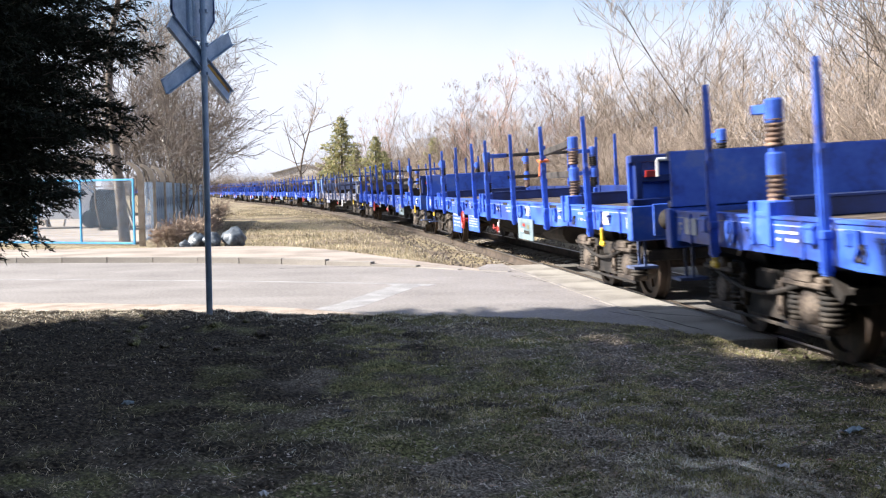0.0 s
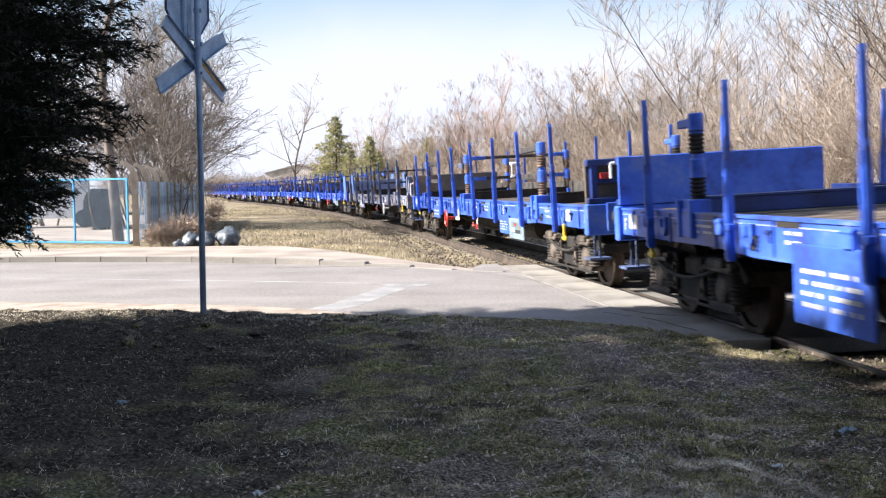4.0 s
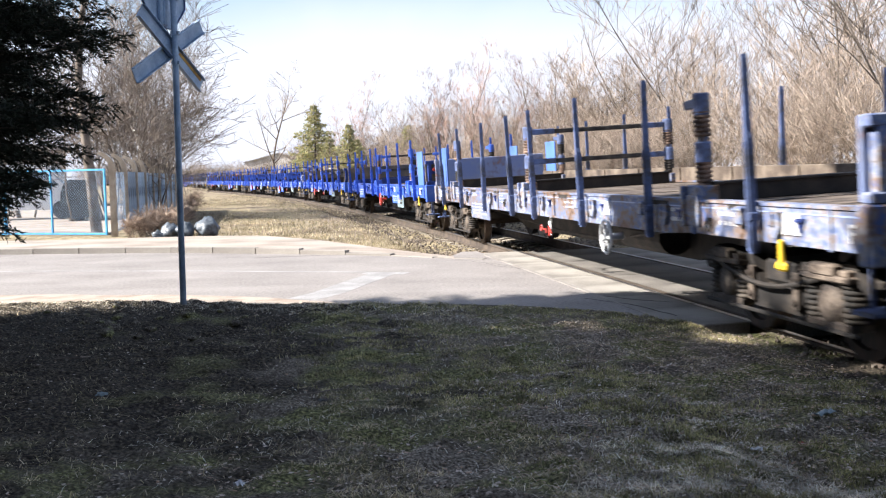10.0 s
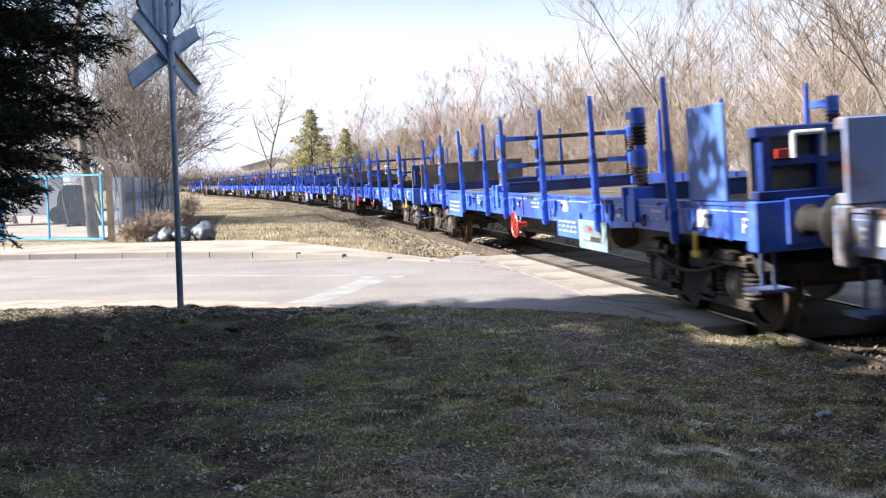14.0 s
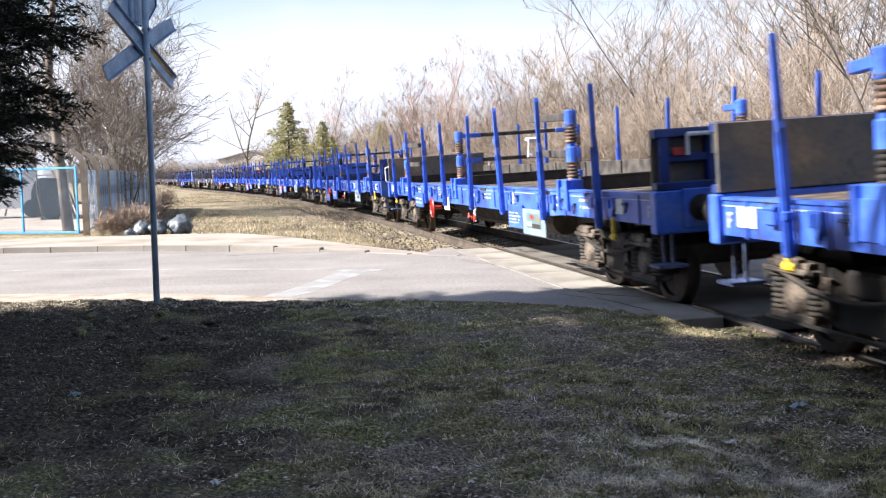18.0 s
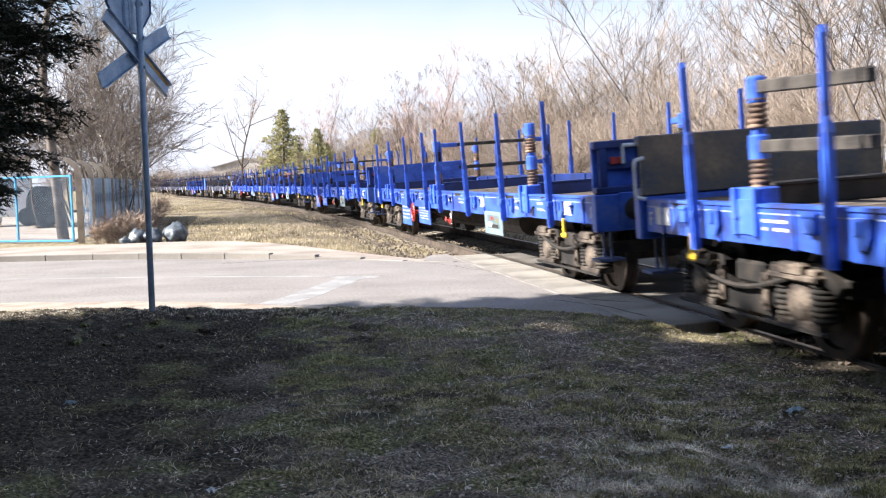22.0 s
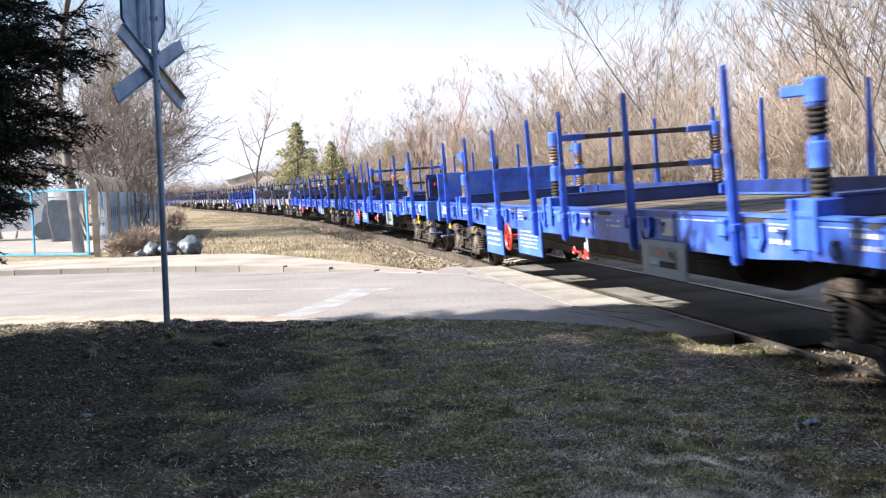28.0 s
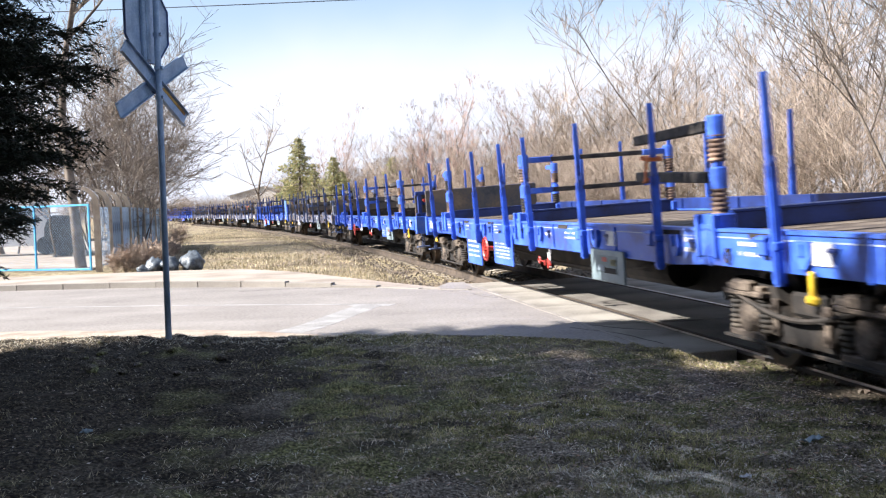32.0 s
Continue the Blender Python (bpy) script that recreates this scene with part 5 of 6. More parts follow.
def conifer(name, at, label, seed, height, radius, needle, bark, rows=26, per=11, low=0.25, tuft=1.0, group="", droop=0.35, blades=46, profile=None):
    """Whorls of drooping boughs, each set with short needle sprays."""
    rnd = random.Random(seed)
    t = thing(name, at, label, "tree", group)
    wood, leaf = ([], []), ([], [])
    tube(wood[0], wood[1], [Vector((0, 0, -0.1)), Vector((0.03, 0, height * 0.5)), Vector((0, 0, height))], [height * 0.018, height * 0.011, 0.01], 8)
    for k in range(rows):
        f = (k + 0.5) / rows
        z = low + (height - low) * f
        reach = radius * (1 - f) ** 0.8 * rnd.uniform(0.85, 1.1) + 0.12
        if profile:
            reach = float(np.interp(z, [q[0] for q in profile], [q[1] for q in profile])) * rnd.uniform(0.92, 1.08)
        for b in range(per):
            a = 2 * math.pi * (b + rnd.random()) / per
            l = reach * rnd.uniform(0.35, 1.2)
            out_dir = Vector((math.cos(a), math.sin(a), 0))
            side = Vector((-math.sin(a), math.cos(a), 0))
            z0 = z + rnd.uniform(-0.15, 0.15)
            pts = [out_dir * l * u + Vector((0, 0, z0 - droop * l * u ** 1.4 + 0.28 * l * max(0, u - 0.7))) for u in (0, 0.35, 0.7, 1.0)]
            tube(wood[0], wood[1], pts, [0.02, 0.014, 0.008, 0.003], 3)
            for q in range(int(blades * l / radius) + 6):
                u = rnd.uniform(0.12, 1.0) ** 0.8
                seg = min(int(u * 3), 2)
                p = pts[seg].lerp(pts[seg + 1], u * 3 - seg)
                p = p + side * rnd.gauss(0, 0.09 + 0.16 * l * (1 - u) * 0.6) + Vector((0, 0, rnd.gauss(-0.05, 0.06)))
                d = (out_dir * rnd.uniform(0.4, 1) + side * rnd.gauss(0, 0.7) + Vector((0, 0, rnd.gauss(-0.35, 0.3)))).normalized()
                ln, wd = tuft * rnd.uniform(0.13, 0.26), tuft * rnd.uniform(0.02, 0.045)
                s2 = d.cross(Vector((rnd.gauss(0, 1), rnd.gauss(0, 1), rnd.gauss(0, 1)))).normalized() * wd
                i = len(leaf[0])
                leaf[0].extend([p - s2 * 0.4, p + d * ln * 0.5 - s2, p + d * ln, p + d * ln * 0.5 + s2])
                leaf[1].append((i, i + 1, i + 2, i + 3))
    raw("trunk", wood[0], wood[1], bark, t, smooth=True)
    raw("crown", leaf[0], leaf[1], needle, t)
    return t


def ray_place(az, dist, z=0.0):
    a = radians(az)
    return Vector((math.sin(a) * dist, math.cos(a) * dist, z))


def feathered_spruce(name, at, label, seed, height, profile, rows, per, low, bark, needle):
    """A spruce near by: drooping boughs with hanging side twigs, each set with short needles."""
    rnd = random.Random(seed)
    t = thing(name, at, label, "tree")
    wood, leaf = ([], []), ([], [])
    tube(wood[0], wood[1], [Vector((0, 0, -0.1)), Vector((0.03, 0, height * 0.5)), Vector((0, 0, height))], [0.2, 0.12, 0.01], 8)
    for k in range(rows):
        f = (k + 0.5) / rows
        z = low + (height - low) * f ** 1.15
        reach = float(np.interp(z, [q[0] for q in profile], [q[1] for q in profile]))
        for b in range(per):
            a = 2 * math.pi * (b + rnd.random()) / per
            l = reach * rnd.choice((0.6, 0.74, 0.84, 0.92, 0.96, 1.0, 1.06)) * (0.74 if math.sin(a) < -0.35 and z < 4.5 else 1.0)
            o = Vector((math.cos(a), math.sin(a), 0))
            side = Vector((-math.sin(a), math.cos(a), 0))
            z0 = z + rnd.uniform(-0.4, 0.4)
            lift = rnd.uniform(0.1, 0.62)
            us = (0, 0.3, 0.6, 0.85, 1.0)
            pts = [o * l * u + Vector((0, 0, z0 - rnd.uniform(0.2, 0.3) * l * u ** 1.3 + lift * l * max(0, u - 0.45))) for u in us]
            tube(wood[0], wood[1], pts, [0.022, 0.016, 0.01, 0.006, 0.002], 3)
            seen = z < 5.2
            n = int((32 if seen else 9) * l) + 8
            for q in range(n):
                u = 0.1 + 0.9 * (q + rnd.random()) / n
                g = max(j for j in range(4) if us[j] <= u)
                p = pts[g].lerp(pts[g + 1], (u - us[g]) / (us[g + 1] - us[g]))
                sgn = 1 if q % 2 else -1
                tl = (0.12 + 0.3 * l * (1.05 - u) * rnd.uniform(0.5, 1.2)) if u < 0.97 else 0.14
                d = (o * rnd.uniform(0.5, 1.1) + side * sgn * rnd.uniform(0.1, 0.9) + Vector((0, 0, rnd.uniform(-0.7, 0.45)))).normalized()
                if not seen:
                    s2 = d.cross(Vector((rnd.gauss(0, 1), rnd.gauss(0, 1), 1))).normalized() * 0.06
                    i = len(leaf[0])
                    leaf[0].extend([p - s2, p + d * tl * 1.5, p + s2])
                    leaf[1].append((i, i + 1, i + 2))
                    continue
                m = int(tl / 0.019) + 4
                for j in range(m):
                    v = (j + rnd.random()) / m
                    at_twig = p + d * tl * v + Vector((0, 0, -0.25 * tl * v * v))
                    nd = (d * rnd.uniform(0.9, 1.5) + Vector((rnd.gauss(0, 0.6), rnd.gauss(0, 0.6), rnd.gauss(0, 0.6)))).normalized()
                    ln = rnd.uniform(0.045, 0.085)
                    s2 = nd.cross(Vector((rnd.gauss(0, 1), rnd.gauss(0, 1), rnd.gauss(0, 1)))).normalized() * 0.0085
                    i = len(leaf[0])
                    leaf[0].extend([at_twig - s2, at_twig + nd * ln, at_twig + s2])
                    leaf[1].append((i, i + 1, i + 2))
    raw("trunk", wood[0], wood[1], bark, t, smooth=True)
    raw("crown", leaf[0], leaf[1], needle, t)
    return t


# the dark spruce beside the road, and an unseen row to its left, placed to shade the turf
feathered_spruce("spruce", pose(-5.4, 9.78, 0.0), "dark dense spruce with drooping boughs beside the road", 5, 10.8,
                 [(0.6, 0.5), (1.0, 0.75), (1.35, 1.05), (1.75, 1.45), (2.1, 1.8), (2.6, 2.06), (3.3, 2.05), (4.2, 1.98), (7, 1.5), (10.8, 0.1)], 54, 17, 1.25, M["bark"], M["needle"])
SHADE_ROW = [conifer("spruce", pose(-12.0, 5.8, 0), "unseen spruce placed to shade the turf", 20, 10.6, 2.9, M["needle"], M["bark"], rows=24, per=13, low=0.25, blades=26, tuft=3.4, group="row of spruces"),
       conifer("spruce", pose(-12.3, 4.4, 0), "unseen spruce placed to shade the turf", 21, 11.4, 2.7, M["needle"], M["bark"], rows=24, per=13, low=0.25, blades=26, tuft=3.4, group="row of spruces")]
for k in range(7):
    copy_thing(SHADE_ROW[k % 2], pose(-12.1 + 0.4 * math.sin(k * 2.1), 3.1 - 1.25 * k, -0.02, 0, 0, 70 * k))
# unseen infill trees, added to close sunny gaps in the row
for k in range(9):
    m = pose(-12.4 + 0.3 * math.sin(k * 1.7), 6.25 - 1.25 * k, -0.02, 0, 0, 40 + 67 * k) @ Matrix.Scale(0.97 + 0.02 * math.sin(k * 2.3), 4)
    copy_thing(SHADE_ROW[0], m).matrix_basis = m
# unseen trees round the camera, added to keep sky light off the near turf
for k, (x, y) in enumerate(((-6.9, 3.6), (-6.2, 0.4), (-5.0, -3.4), (-1.2, -5.2), (2.0, -6.8))):
    copy_thing(SHADE_ROW[(k + 1) % 2], pose(x, y, -0.02, 0, 0, 110 * k))
# two more unseen trees, added for shade
for k, (x, y) in enumerate(((-7.0, 1.0), (-7.5, -3.0))):
    copy_thing(SHADE_ROW[k % 2], pose(x - 2.5, y, 0, 0, 0, 50 * k))
# unseen tree added to break up a band of sun on the turf
m = pose(-12.2, 7.95, -0.02, 0, 0, 200) @ Matrix.Scale(0.88, 4)
copy_thing(SHADE_ROW[0], m).matrix_basis = m

# bare wood on the far side of the line
PROTO = []
for k, kw in enumerate((dict(seed=1, height=7.6, spread=0.8, stems=3, twiggy=4, thick=0.075, minr=0.0065, depth=3, ratio=(0.3, 0.62)),
                        dict(seed=2, height=8.4, spread=0.7, stems=2, twiggy=5, thick=0.06, minr=0.0065, depth=3, ratio=(0.3, 0.6)),
                        dict(seed=3, height=6.0, spread=0.85, stems=5, twiggy=5, thick=0.055, minr=0.0065, depth=3, ratio=(0.3, 0.62)),
                        dict(seed=4, height=9.0, spread=0.75, stems=2, twiggy=5, thick=0.06, minr=0.0065, depth=3, ratio=(0.3, 0.6)),
                        dict(seed=5, height=3.6, spread=0.9, stems=15, twiggy=5, thick=0.03, depth=2, minr=0.0045, ratio=(0.4, 0.9)),
                        dict(seed=6, height=3.0, spread=0.95, stems=17, twiggy=5, thick=0.028, depth=2, minr=0.0045, ratio=(0.4, 0.9)))):
    shrub = k >= 4
    PROTO.append(bare_tree("bare_shrub" if shrub else "bare_tree", pose(*on_line(20 + 9 * k, 11 + k)[0]),
                           "tangled leafless shrub in the thicket behind the line" if shrub else "leafless grey-brown tree in the wood behind the line",
                           "shrub" if shrub else "tree", "thicket behind the line" if shrub else "bare trees behind the line",
                           M["bark"], M["brush"] if shrub else M["twig"], upright=0.45 if shrub else 0.62, **kw))
# nearer trees get darker twigs; haze over farther ones is put into colour
DARK = [bare_tree("bare_tree", pose(*on_line(14 + 9 * k, 13 + k)[0]), "leafless grey-brown tree, darkened as nearer than the hazy wood", "tree", "bare trees behind the line",
                  M["bark"], M["darktwig"], seed=14 + k, height=8.2 - k, spread=0.85, stems=3, twiggy=4, thick=0.07, minr=0.006, depth=3, upright=0.55, ratio=(0.34, 0.7)) for k in range(2)]
rnd = random.Random(11)
for s in np.arange(-2, 105, 1.9):
    for o, kinds, chance, smin, smax in ((6.3, (4, 5), 0.75, 0.55, 0.8), (9.0, (4, 5, 2), 0.9, 0.75, 1.1), (12.5, (0, 1, 2, 4), 0.6, 0.85, 1.15), (16, (1, 3, 0), 0.3, 0.85, 1.15)):
        if rnd.random() > chance or (s < 16 and o < 7):
            continue
        p, _ = on_line(s + rnd.uniform(-1, 1), o + rnd.uniform(-1.2, 1.5))
        if p.y < 17 + 0.1 * p.x and p.x < 30:
            continue
        sc = rnd.uniform(smin, smax) * (0.8 if s > 45 else 1.0)
        m = Matrix.Translation((p.x, p.y, ground_z(p.x, p.y) - 0.03)) @ Matrix.Rotation(rnd.uniform(0, 6.28), 4, "Z") @ Matrix.Scale(sc, 4)
        kind = rnd.choice(kinds)
        copy_thing(DARK[kind % 2] if kind < 4 and s < 24 and rnd.random() < 0.75 else PROTO[kind], m).matrix_basis = m

# the reddish birches where the wood begins, and trees far down the line
RED = bare_tree("birch_tree", pose(*ray_place(-0.4, 70)), "slender leafless birch with reddish twigs", "tree", "reddish birches", M["bark"], M["twigred"], seed=31, height=7.8, spread=0.6, stems=3, twiggy=4, upright=0.6, thick=0.09, ratio=(0.3, 0.6))
for az, d, sc in ((0.6, 62, 0.78), (1.9, 60, 0.78), (-1.7, 74, 0.92), (-0.9, 72, 0.86), (-6.15, 120, 1.3), (-5.4, 124, 0.95), (3.4, 56, 0.78), (-4.6, 120, 0.75), (-3.6, 110, 0.6), (-2.6, 96, 0.66)):
    m = Matrix.Translation(ray_place(az, d)) @ Matrix.Rotation(az * 3, 4, "Z") @ Matrix.Scale(sc, 4)
    copy_thing(RED, m).matrix_basis = m
FARC = conifer("far_conifer", pose(*ray_place(-8.25, 116)), "young yellow-green conifer behind the line", 41, 9.2, 3.6, M["fargreen"], M["bark"], rows=24, per=9, tuft=1.9, blades=64, droop=0.02, group="young conifers")
for az, d, sc in ((-6.45, 88, 0.62), (-6.0, 92, 0.5), (-8.9, 122, 0.55), (-7.5, 112, 0.6), (-3.35, 84, 0.58)):
    m = Matrix.Translation(ray_place(az, d)) @ Matrix.Rotation(az, 4, "Z") @ Matrix.Scale(sc, 4)
    copy_thing(FARC, m).matrix_basis = m
bare_tree("bare_tree", pose(*ray_place(-10.4, 142)), "tall open leafless tree standing alone far down the line", "tree", "", M["bark"], M["twig"], seed=58, height=12.0, spread=0.85, stems=1, twiggy=4, depth=3, thick=0.2, minr=0.016, upright=0.45, first=0.15, ratio=(0.36, 0.62))

BRUSH = bare_tree("bare_shrub", pose(*ray_place(-14.2, 52), 0, 0, 0), "tangled reddish-brown leafless shrub at the foot of the fence", "shrub", "shrubs by the fence", M["hedge"], M["hedge"], seed=71, height=3.2, spread=1.0, stems=13, twiggy=4, upright=0.2, thick=0.06, minr=0.02, depth=2, ratio=(0.4, 0.85))

BRUSH.matrix_basis = Matrix.Translation(ray_place(-14.5, 52)) @ Matrix.Scale(0.25, 4)

# low far brush closing the view down the line
for k in range(70):
    az = -20 + k * 0.28 + rnd.uniform(-0.2, 0.2)
    p = ray_place(az, rnd.uniform(210, 260) if az < -9 else rnd.uniform(130, 170))
    m = Matrix.Translation(p) @ Matrix.Rotation(rnd.uniform(0, 6.28), 4, "Z") @ Matrix.Scale(rnd.uniform(0.95, 1.35) if az < -9 else rnd.uniform(1.0, 1.5), 4)
    copy_thing(PROTO[rnd.choice((4, 5))], m).matrix_basis = m

# trees and shrubs behind the fence
LEFT = bare_tree("bare_tree", pose(*ray_place(-17.2, 41)), "leafless tree with dense fine twigs behind the fence", "tree", "bare trees behind the fence", M["bark"], M["darktwig"], seed=61, height=6.6, spread=0.85, stems=4, twiggy=4, thick=0.065, minr=0.0075, depth=3, upright=0.25, ratio=(0.38, 0.76))
for az, d, sc in ((-16.3, 46, 0.9), (-18.6, 42, 1.0), (-20.5, 40, 1.0), (-16.8, 52, 1.2), (-22.5, 46, 1.1), (-16.7, 38, 0.75), (-17.8, 37, 0.8), (-14.8, 74, 0.45), (-17.0, 45, 0.95), (-15.9, 60, 0.9)):
    m = Matrix.Translation(ray_place(az, d)) @ Matrix.Rotation(az * 5, 4, "Z") @ Matrix.Scale(sc, 4)
    copy_thing(LEFT, m).matrix_basis = m
bare_tree("birch_tree", pose(*ray_place(-16.9, 43)), "white-barked leafless birch behind the fence", "tree", "", M["birch"], M["twig"], seed=66, height=7.0, spread=0.5, stems=1, twiggy=5, thick=0.11)
bare_tree("bare_tree", pose(*ray_place(-19.5, 30.5)), "stout leaning grey trunk beside the gate", "tree", "", M["bark"], M["twig"], seed=68, height=8.5, spread=0.7, stems=1, twiggy=4, thick=0.17, first=0.5, ratio=(0.25, 0.5)).matrix_basis = Matrix.Translation(ray_place(-19.45, 30.5)) @ pose(0, 0, 0, 0, -6.5, 0)
for k, (az, d, sc) in enumerate(((-16.7, 27.8, 0.2), (-15.9, 28.4, 0.2), (-17.3, 27.6, 0.17), (-15.2, 33, 0.17), (-14.8, 40, 0.2), (-16.2, 27.6, 0.15), (-17.8, 27.5, 0.14), (-15.4, 30, 0.15), (-17.0, 27.4, 0.12), (-15.0, 36, 0.18))):
    m = Matrix.Translation(ray_place(az, d, ground_z(*ray_place(az, d)[:2]))) @ Matrix.Rotation(az * 5, 4, "Z") @ Matrix.Scale(sc, 4)
    copy_thing(BRUSH, m).matrix_basis = m


# ---------------------------------------------------------------- crossing sign
def octagon(bm, r, t):
    prism(bm, [(r * math.cos(radians(22.5 + 45 * k)), r * math.sin(radians(22.5 + 45 * k))) for k in range(8)], t)


POLE = Vector((-3.125, 11.4, 0.05))
sign = thing("crossing_sign", Matrix.Translation(POLE) @ pose(0, 0, 0, 0, 0.4, 0), "grey steel post with crossbuck and octagonal sign, seen from behind", "road sign")
part("pole", lambda bm: lathe(bm, [(0.034, -0.4), (0.034, 4.3), (0.02, 4.31)], 14), M["zinc"], sign, smooth=True)
stop = part("stop_plate", lambda bm: octagon(bm, 0.46, 0.012), M["zinc"], sign, pose(-0.06, 0, 3.43, 0, 0, 75) @ pose(0, 0.06, 0), label="grey back of an octagonal plate")
part("channel", lambda bm: [solid(bm, 0, -0.028, 0, 0.14, 0.05, 0.82, bevel=0.012), solid(bm, 0, -0.055, 0, 0.05, 0.02, 0.8, bevel=0.006)], M["zinc"], stop, pose(-0.06, 0, 0), label="pressed upright stiffening channel")
part("rim", lambda bm: [solid(bm, 0.424 * math.sin(radians(a)), -0.012, 0.424 * math.cos(radians(a)), 0.35, 0.024, 0.008, 0, a, 0) for a in range(0, 360, 45)], M["stakegrey"], stop, label="dark folded rim of the plate")
for z in (2.64, 2.95, 3.3):
    part("clamp", lambda bm: [lathe(bm, [(0.044, -0.02), (0.044, 0.02)], 14), solid(bm, 0.0, -0.05, 0, 0.03, 0.04, 0.035, bevel=0.004)], M["zinc"], sign, pose(0, 0, z, 0, 0, 60), key="cl")
for a, z, reach in ((35, 0.05, 1.22), (-29, 0.08, 1.32)):
    arm = part("crossbuck_arm", lambda bm: [solid(bm, 0, 0, 0, reach, 0.012, 0.15, bevel=0.003), solid(bm, 0, -0.02, 0.078, reach, 0.045, 0.008), solid(bm, 0, -0.02, -0.078, reach, 0.045, 0.008)], M["zinc"], sign,
               pose(0, 0, 2.78, 0, 0, 68) @ pose(0, z, 0, 0, a, 0), label="folded grey steel crossbuck arm")
    if a > 0:
        part("edge_strip", lambda bm: solid(bm, 0.34, -0.008, 0.05, 0.46, 0.004, 0.035), M["strip"], arm, label="weathered orange-yellow strip")


# ---------------------------------------------------------------- fence, gate and yard
FENCE = Vector((-9.15, 27.2, 0.05))


def bent_post(bm):
    rows, p, a = [], Vector((0, 0, -0.3)), 0.0
    for k in range(12):
        w = 0.075 - 0.003 * k
        c, s = math.cos(a), math.sin(a)
        rows.append([bm.verts.new(p + Vector((u * w, -v * w * c, -v * w * s))) for u, v in ((-1, -1), (1, -1), (1, 1), (-1, 1))])
        step = 2.05 if k == 0 else 0.055
        a = 0.0 if k == 0 else a + 0.13
        p = p + Vector((0, -math.sin(a), math.cos(a))) * step
    for b, t in zip(rows[:-1], rows[1:]):
        for k in range(4):
            bm.faces.new((b[k], b[(k + 1) % 4], t[(k + 1) % 4], t[k]))
    bm.faces.new(rows[0]), bm.faces.new(rows[-1])


def mesh_wire(bm, w, h, pitch=0.08, r=0.0015):
    """Diamond mesh: two sets of slanting wires in the xz plane."""
    n = int((w + h) / pitch)
    for k in range(n):
        c = k * pitch
        for sgn in (1, -1):
            x0, z0 = (c, 0) if c < w else (w, c - w)
            x1, z1 = (c - h, h) if c > h else (0, c)
            if sgn < 0:
                x0, x1 = w - x0, w - x1
            solid(bm, (x0 + x1) / 2, 0.002 * sgn, (z0 + z1) / 2, math.hypot(x1 - x0, z1 - z0), r * 2, r * 2, 0, -math.degrees(math.atan2(z1 - z0, x1 - x0)), 0)


def corrugated(bm):
    """A narrow sheet with pressed ribs, 1.55 m high."""
    top, bot = [], []
    for k in range(11):
        x, y = -0.255 + 0.051 * k, (0.012 if k % 2 else -0.012)
        top.append((x, y, 1.57)), bot.append((x, y, 0.02))
    f = [[bm.verts.new((x, y + o, z)) for x, y, z in row] for row in (bot, top) for o in (0, 0.004)]
    for a, b in ((f[0], f[2]), (f[1], f[3]), (f[0], f[1]), (f[2], f[3])):
        for k in range(10):
            bm.faces.new((a[k], a[k + 1], b[k + 1], b[k]))


fence = thing("boundary_fence", Matrix.Translation(FENCE), "blue sheet and wire fence with bent-topped concrete posts", "fence")
back = Vector((-0.2, 1, 0)).normalized()
ang = math.degrees(math.atan2(back.y, back.x))
for k in range(9):
    p = back * 2.6 * k
    part("post", bent_post, M["post"], fence, Matrix.Translation(p) @ pose(0, 0, 0, 0, 0, -80), key="bp", label="concrete post with bent top")
    if k == 0:
        part("wire_mesh", lambda bm: mesh_wire(bm, 2.5, 1.55), M["zinc"], fence, Matrix.Translation(p) @ pose(0, 0, 0.1, 0, 0, ang), label="galvanised diamond wire mesh")
    elif k < 8:
        for q in range(5):
            c = back * (2.6 * k + 0.26 + 0.52 * q)
            part("sheet", corrugated, M["sheet"], fence, Matrix.Translation(c) @ pose(0, 0.04, 0.1, 0, 0, ang), key="sh")
gate = thing("wire_gate", pose(-12.55, 28.6, 0.08, 0, 0, -22), "light blue steel gate frame filled with diamond wire mesh", "gate")
part("gate_frame", lambda bm: [solid(bm, x, 0, 0.85, 0.05, 0.05, 1.7, bevel=0.006) for x in (0, 1.6, 3.4)] + [solid(bm, 1.7, 0, z, 3.44, 0.05, 0.05, bevel=0.006) for z in (0.03, 1.68)], M["framecyan"], gate)
part("wire_mesh", lambda bm: mesh_wire(bm, 3.35, 1.6), M["zinc"], gate, pose(0.03, 0, 0.06), label="galvanised diamond wire mesh")
gate2 = thing("wire_fence_panel", pose(-18.6, 31.0, 0.08, 0, 0, -22), "light blue wire mesh fence panel", "fence")
part("panel_frame", lambda bm: [solid(bm, x, 0, 0.85, 0.05, 0.05, 1.7, bevel=0.006) for x in (0, 3.2, 6.5)] + [solid(bm, 3.3, 0, z, 6.6, 0.05, 0.05, bevel=0.006) for z in (0.03, 1.68)], M["framecyan"], gate2)
part("wire_mesh", lambda bm: mesh_wire(bm, 6.5, 1.6), M["zinc"], gate2, pose(0.03, 0, 0.06))

yard = tagged(raw("yard", [(-40, 40, 0.09), (-9.6, 28.0, 0.09), (-16.5, 60, 0.09), (-40, 60, 0.09), (-40, 40, -0.1), (-9.6, 28.0, -0.1), (-16.5, 60, -0.1), (-40, 60, -0.1)],
                  [(0, 1, 2, 3), (0, 4, 5, 1), (1, 5, 6, 2), (2, 6, 7, 3), (3, 7, 4, 0)], M["paving"]), "pale gravel yard behind the gate", "yard", kind="structure")


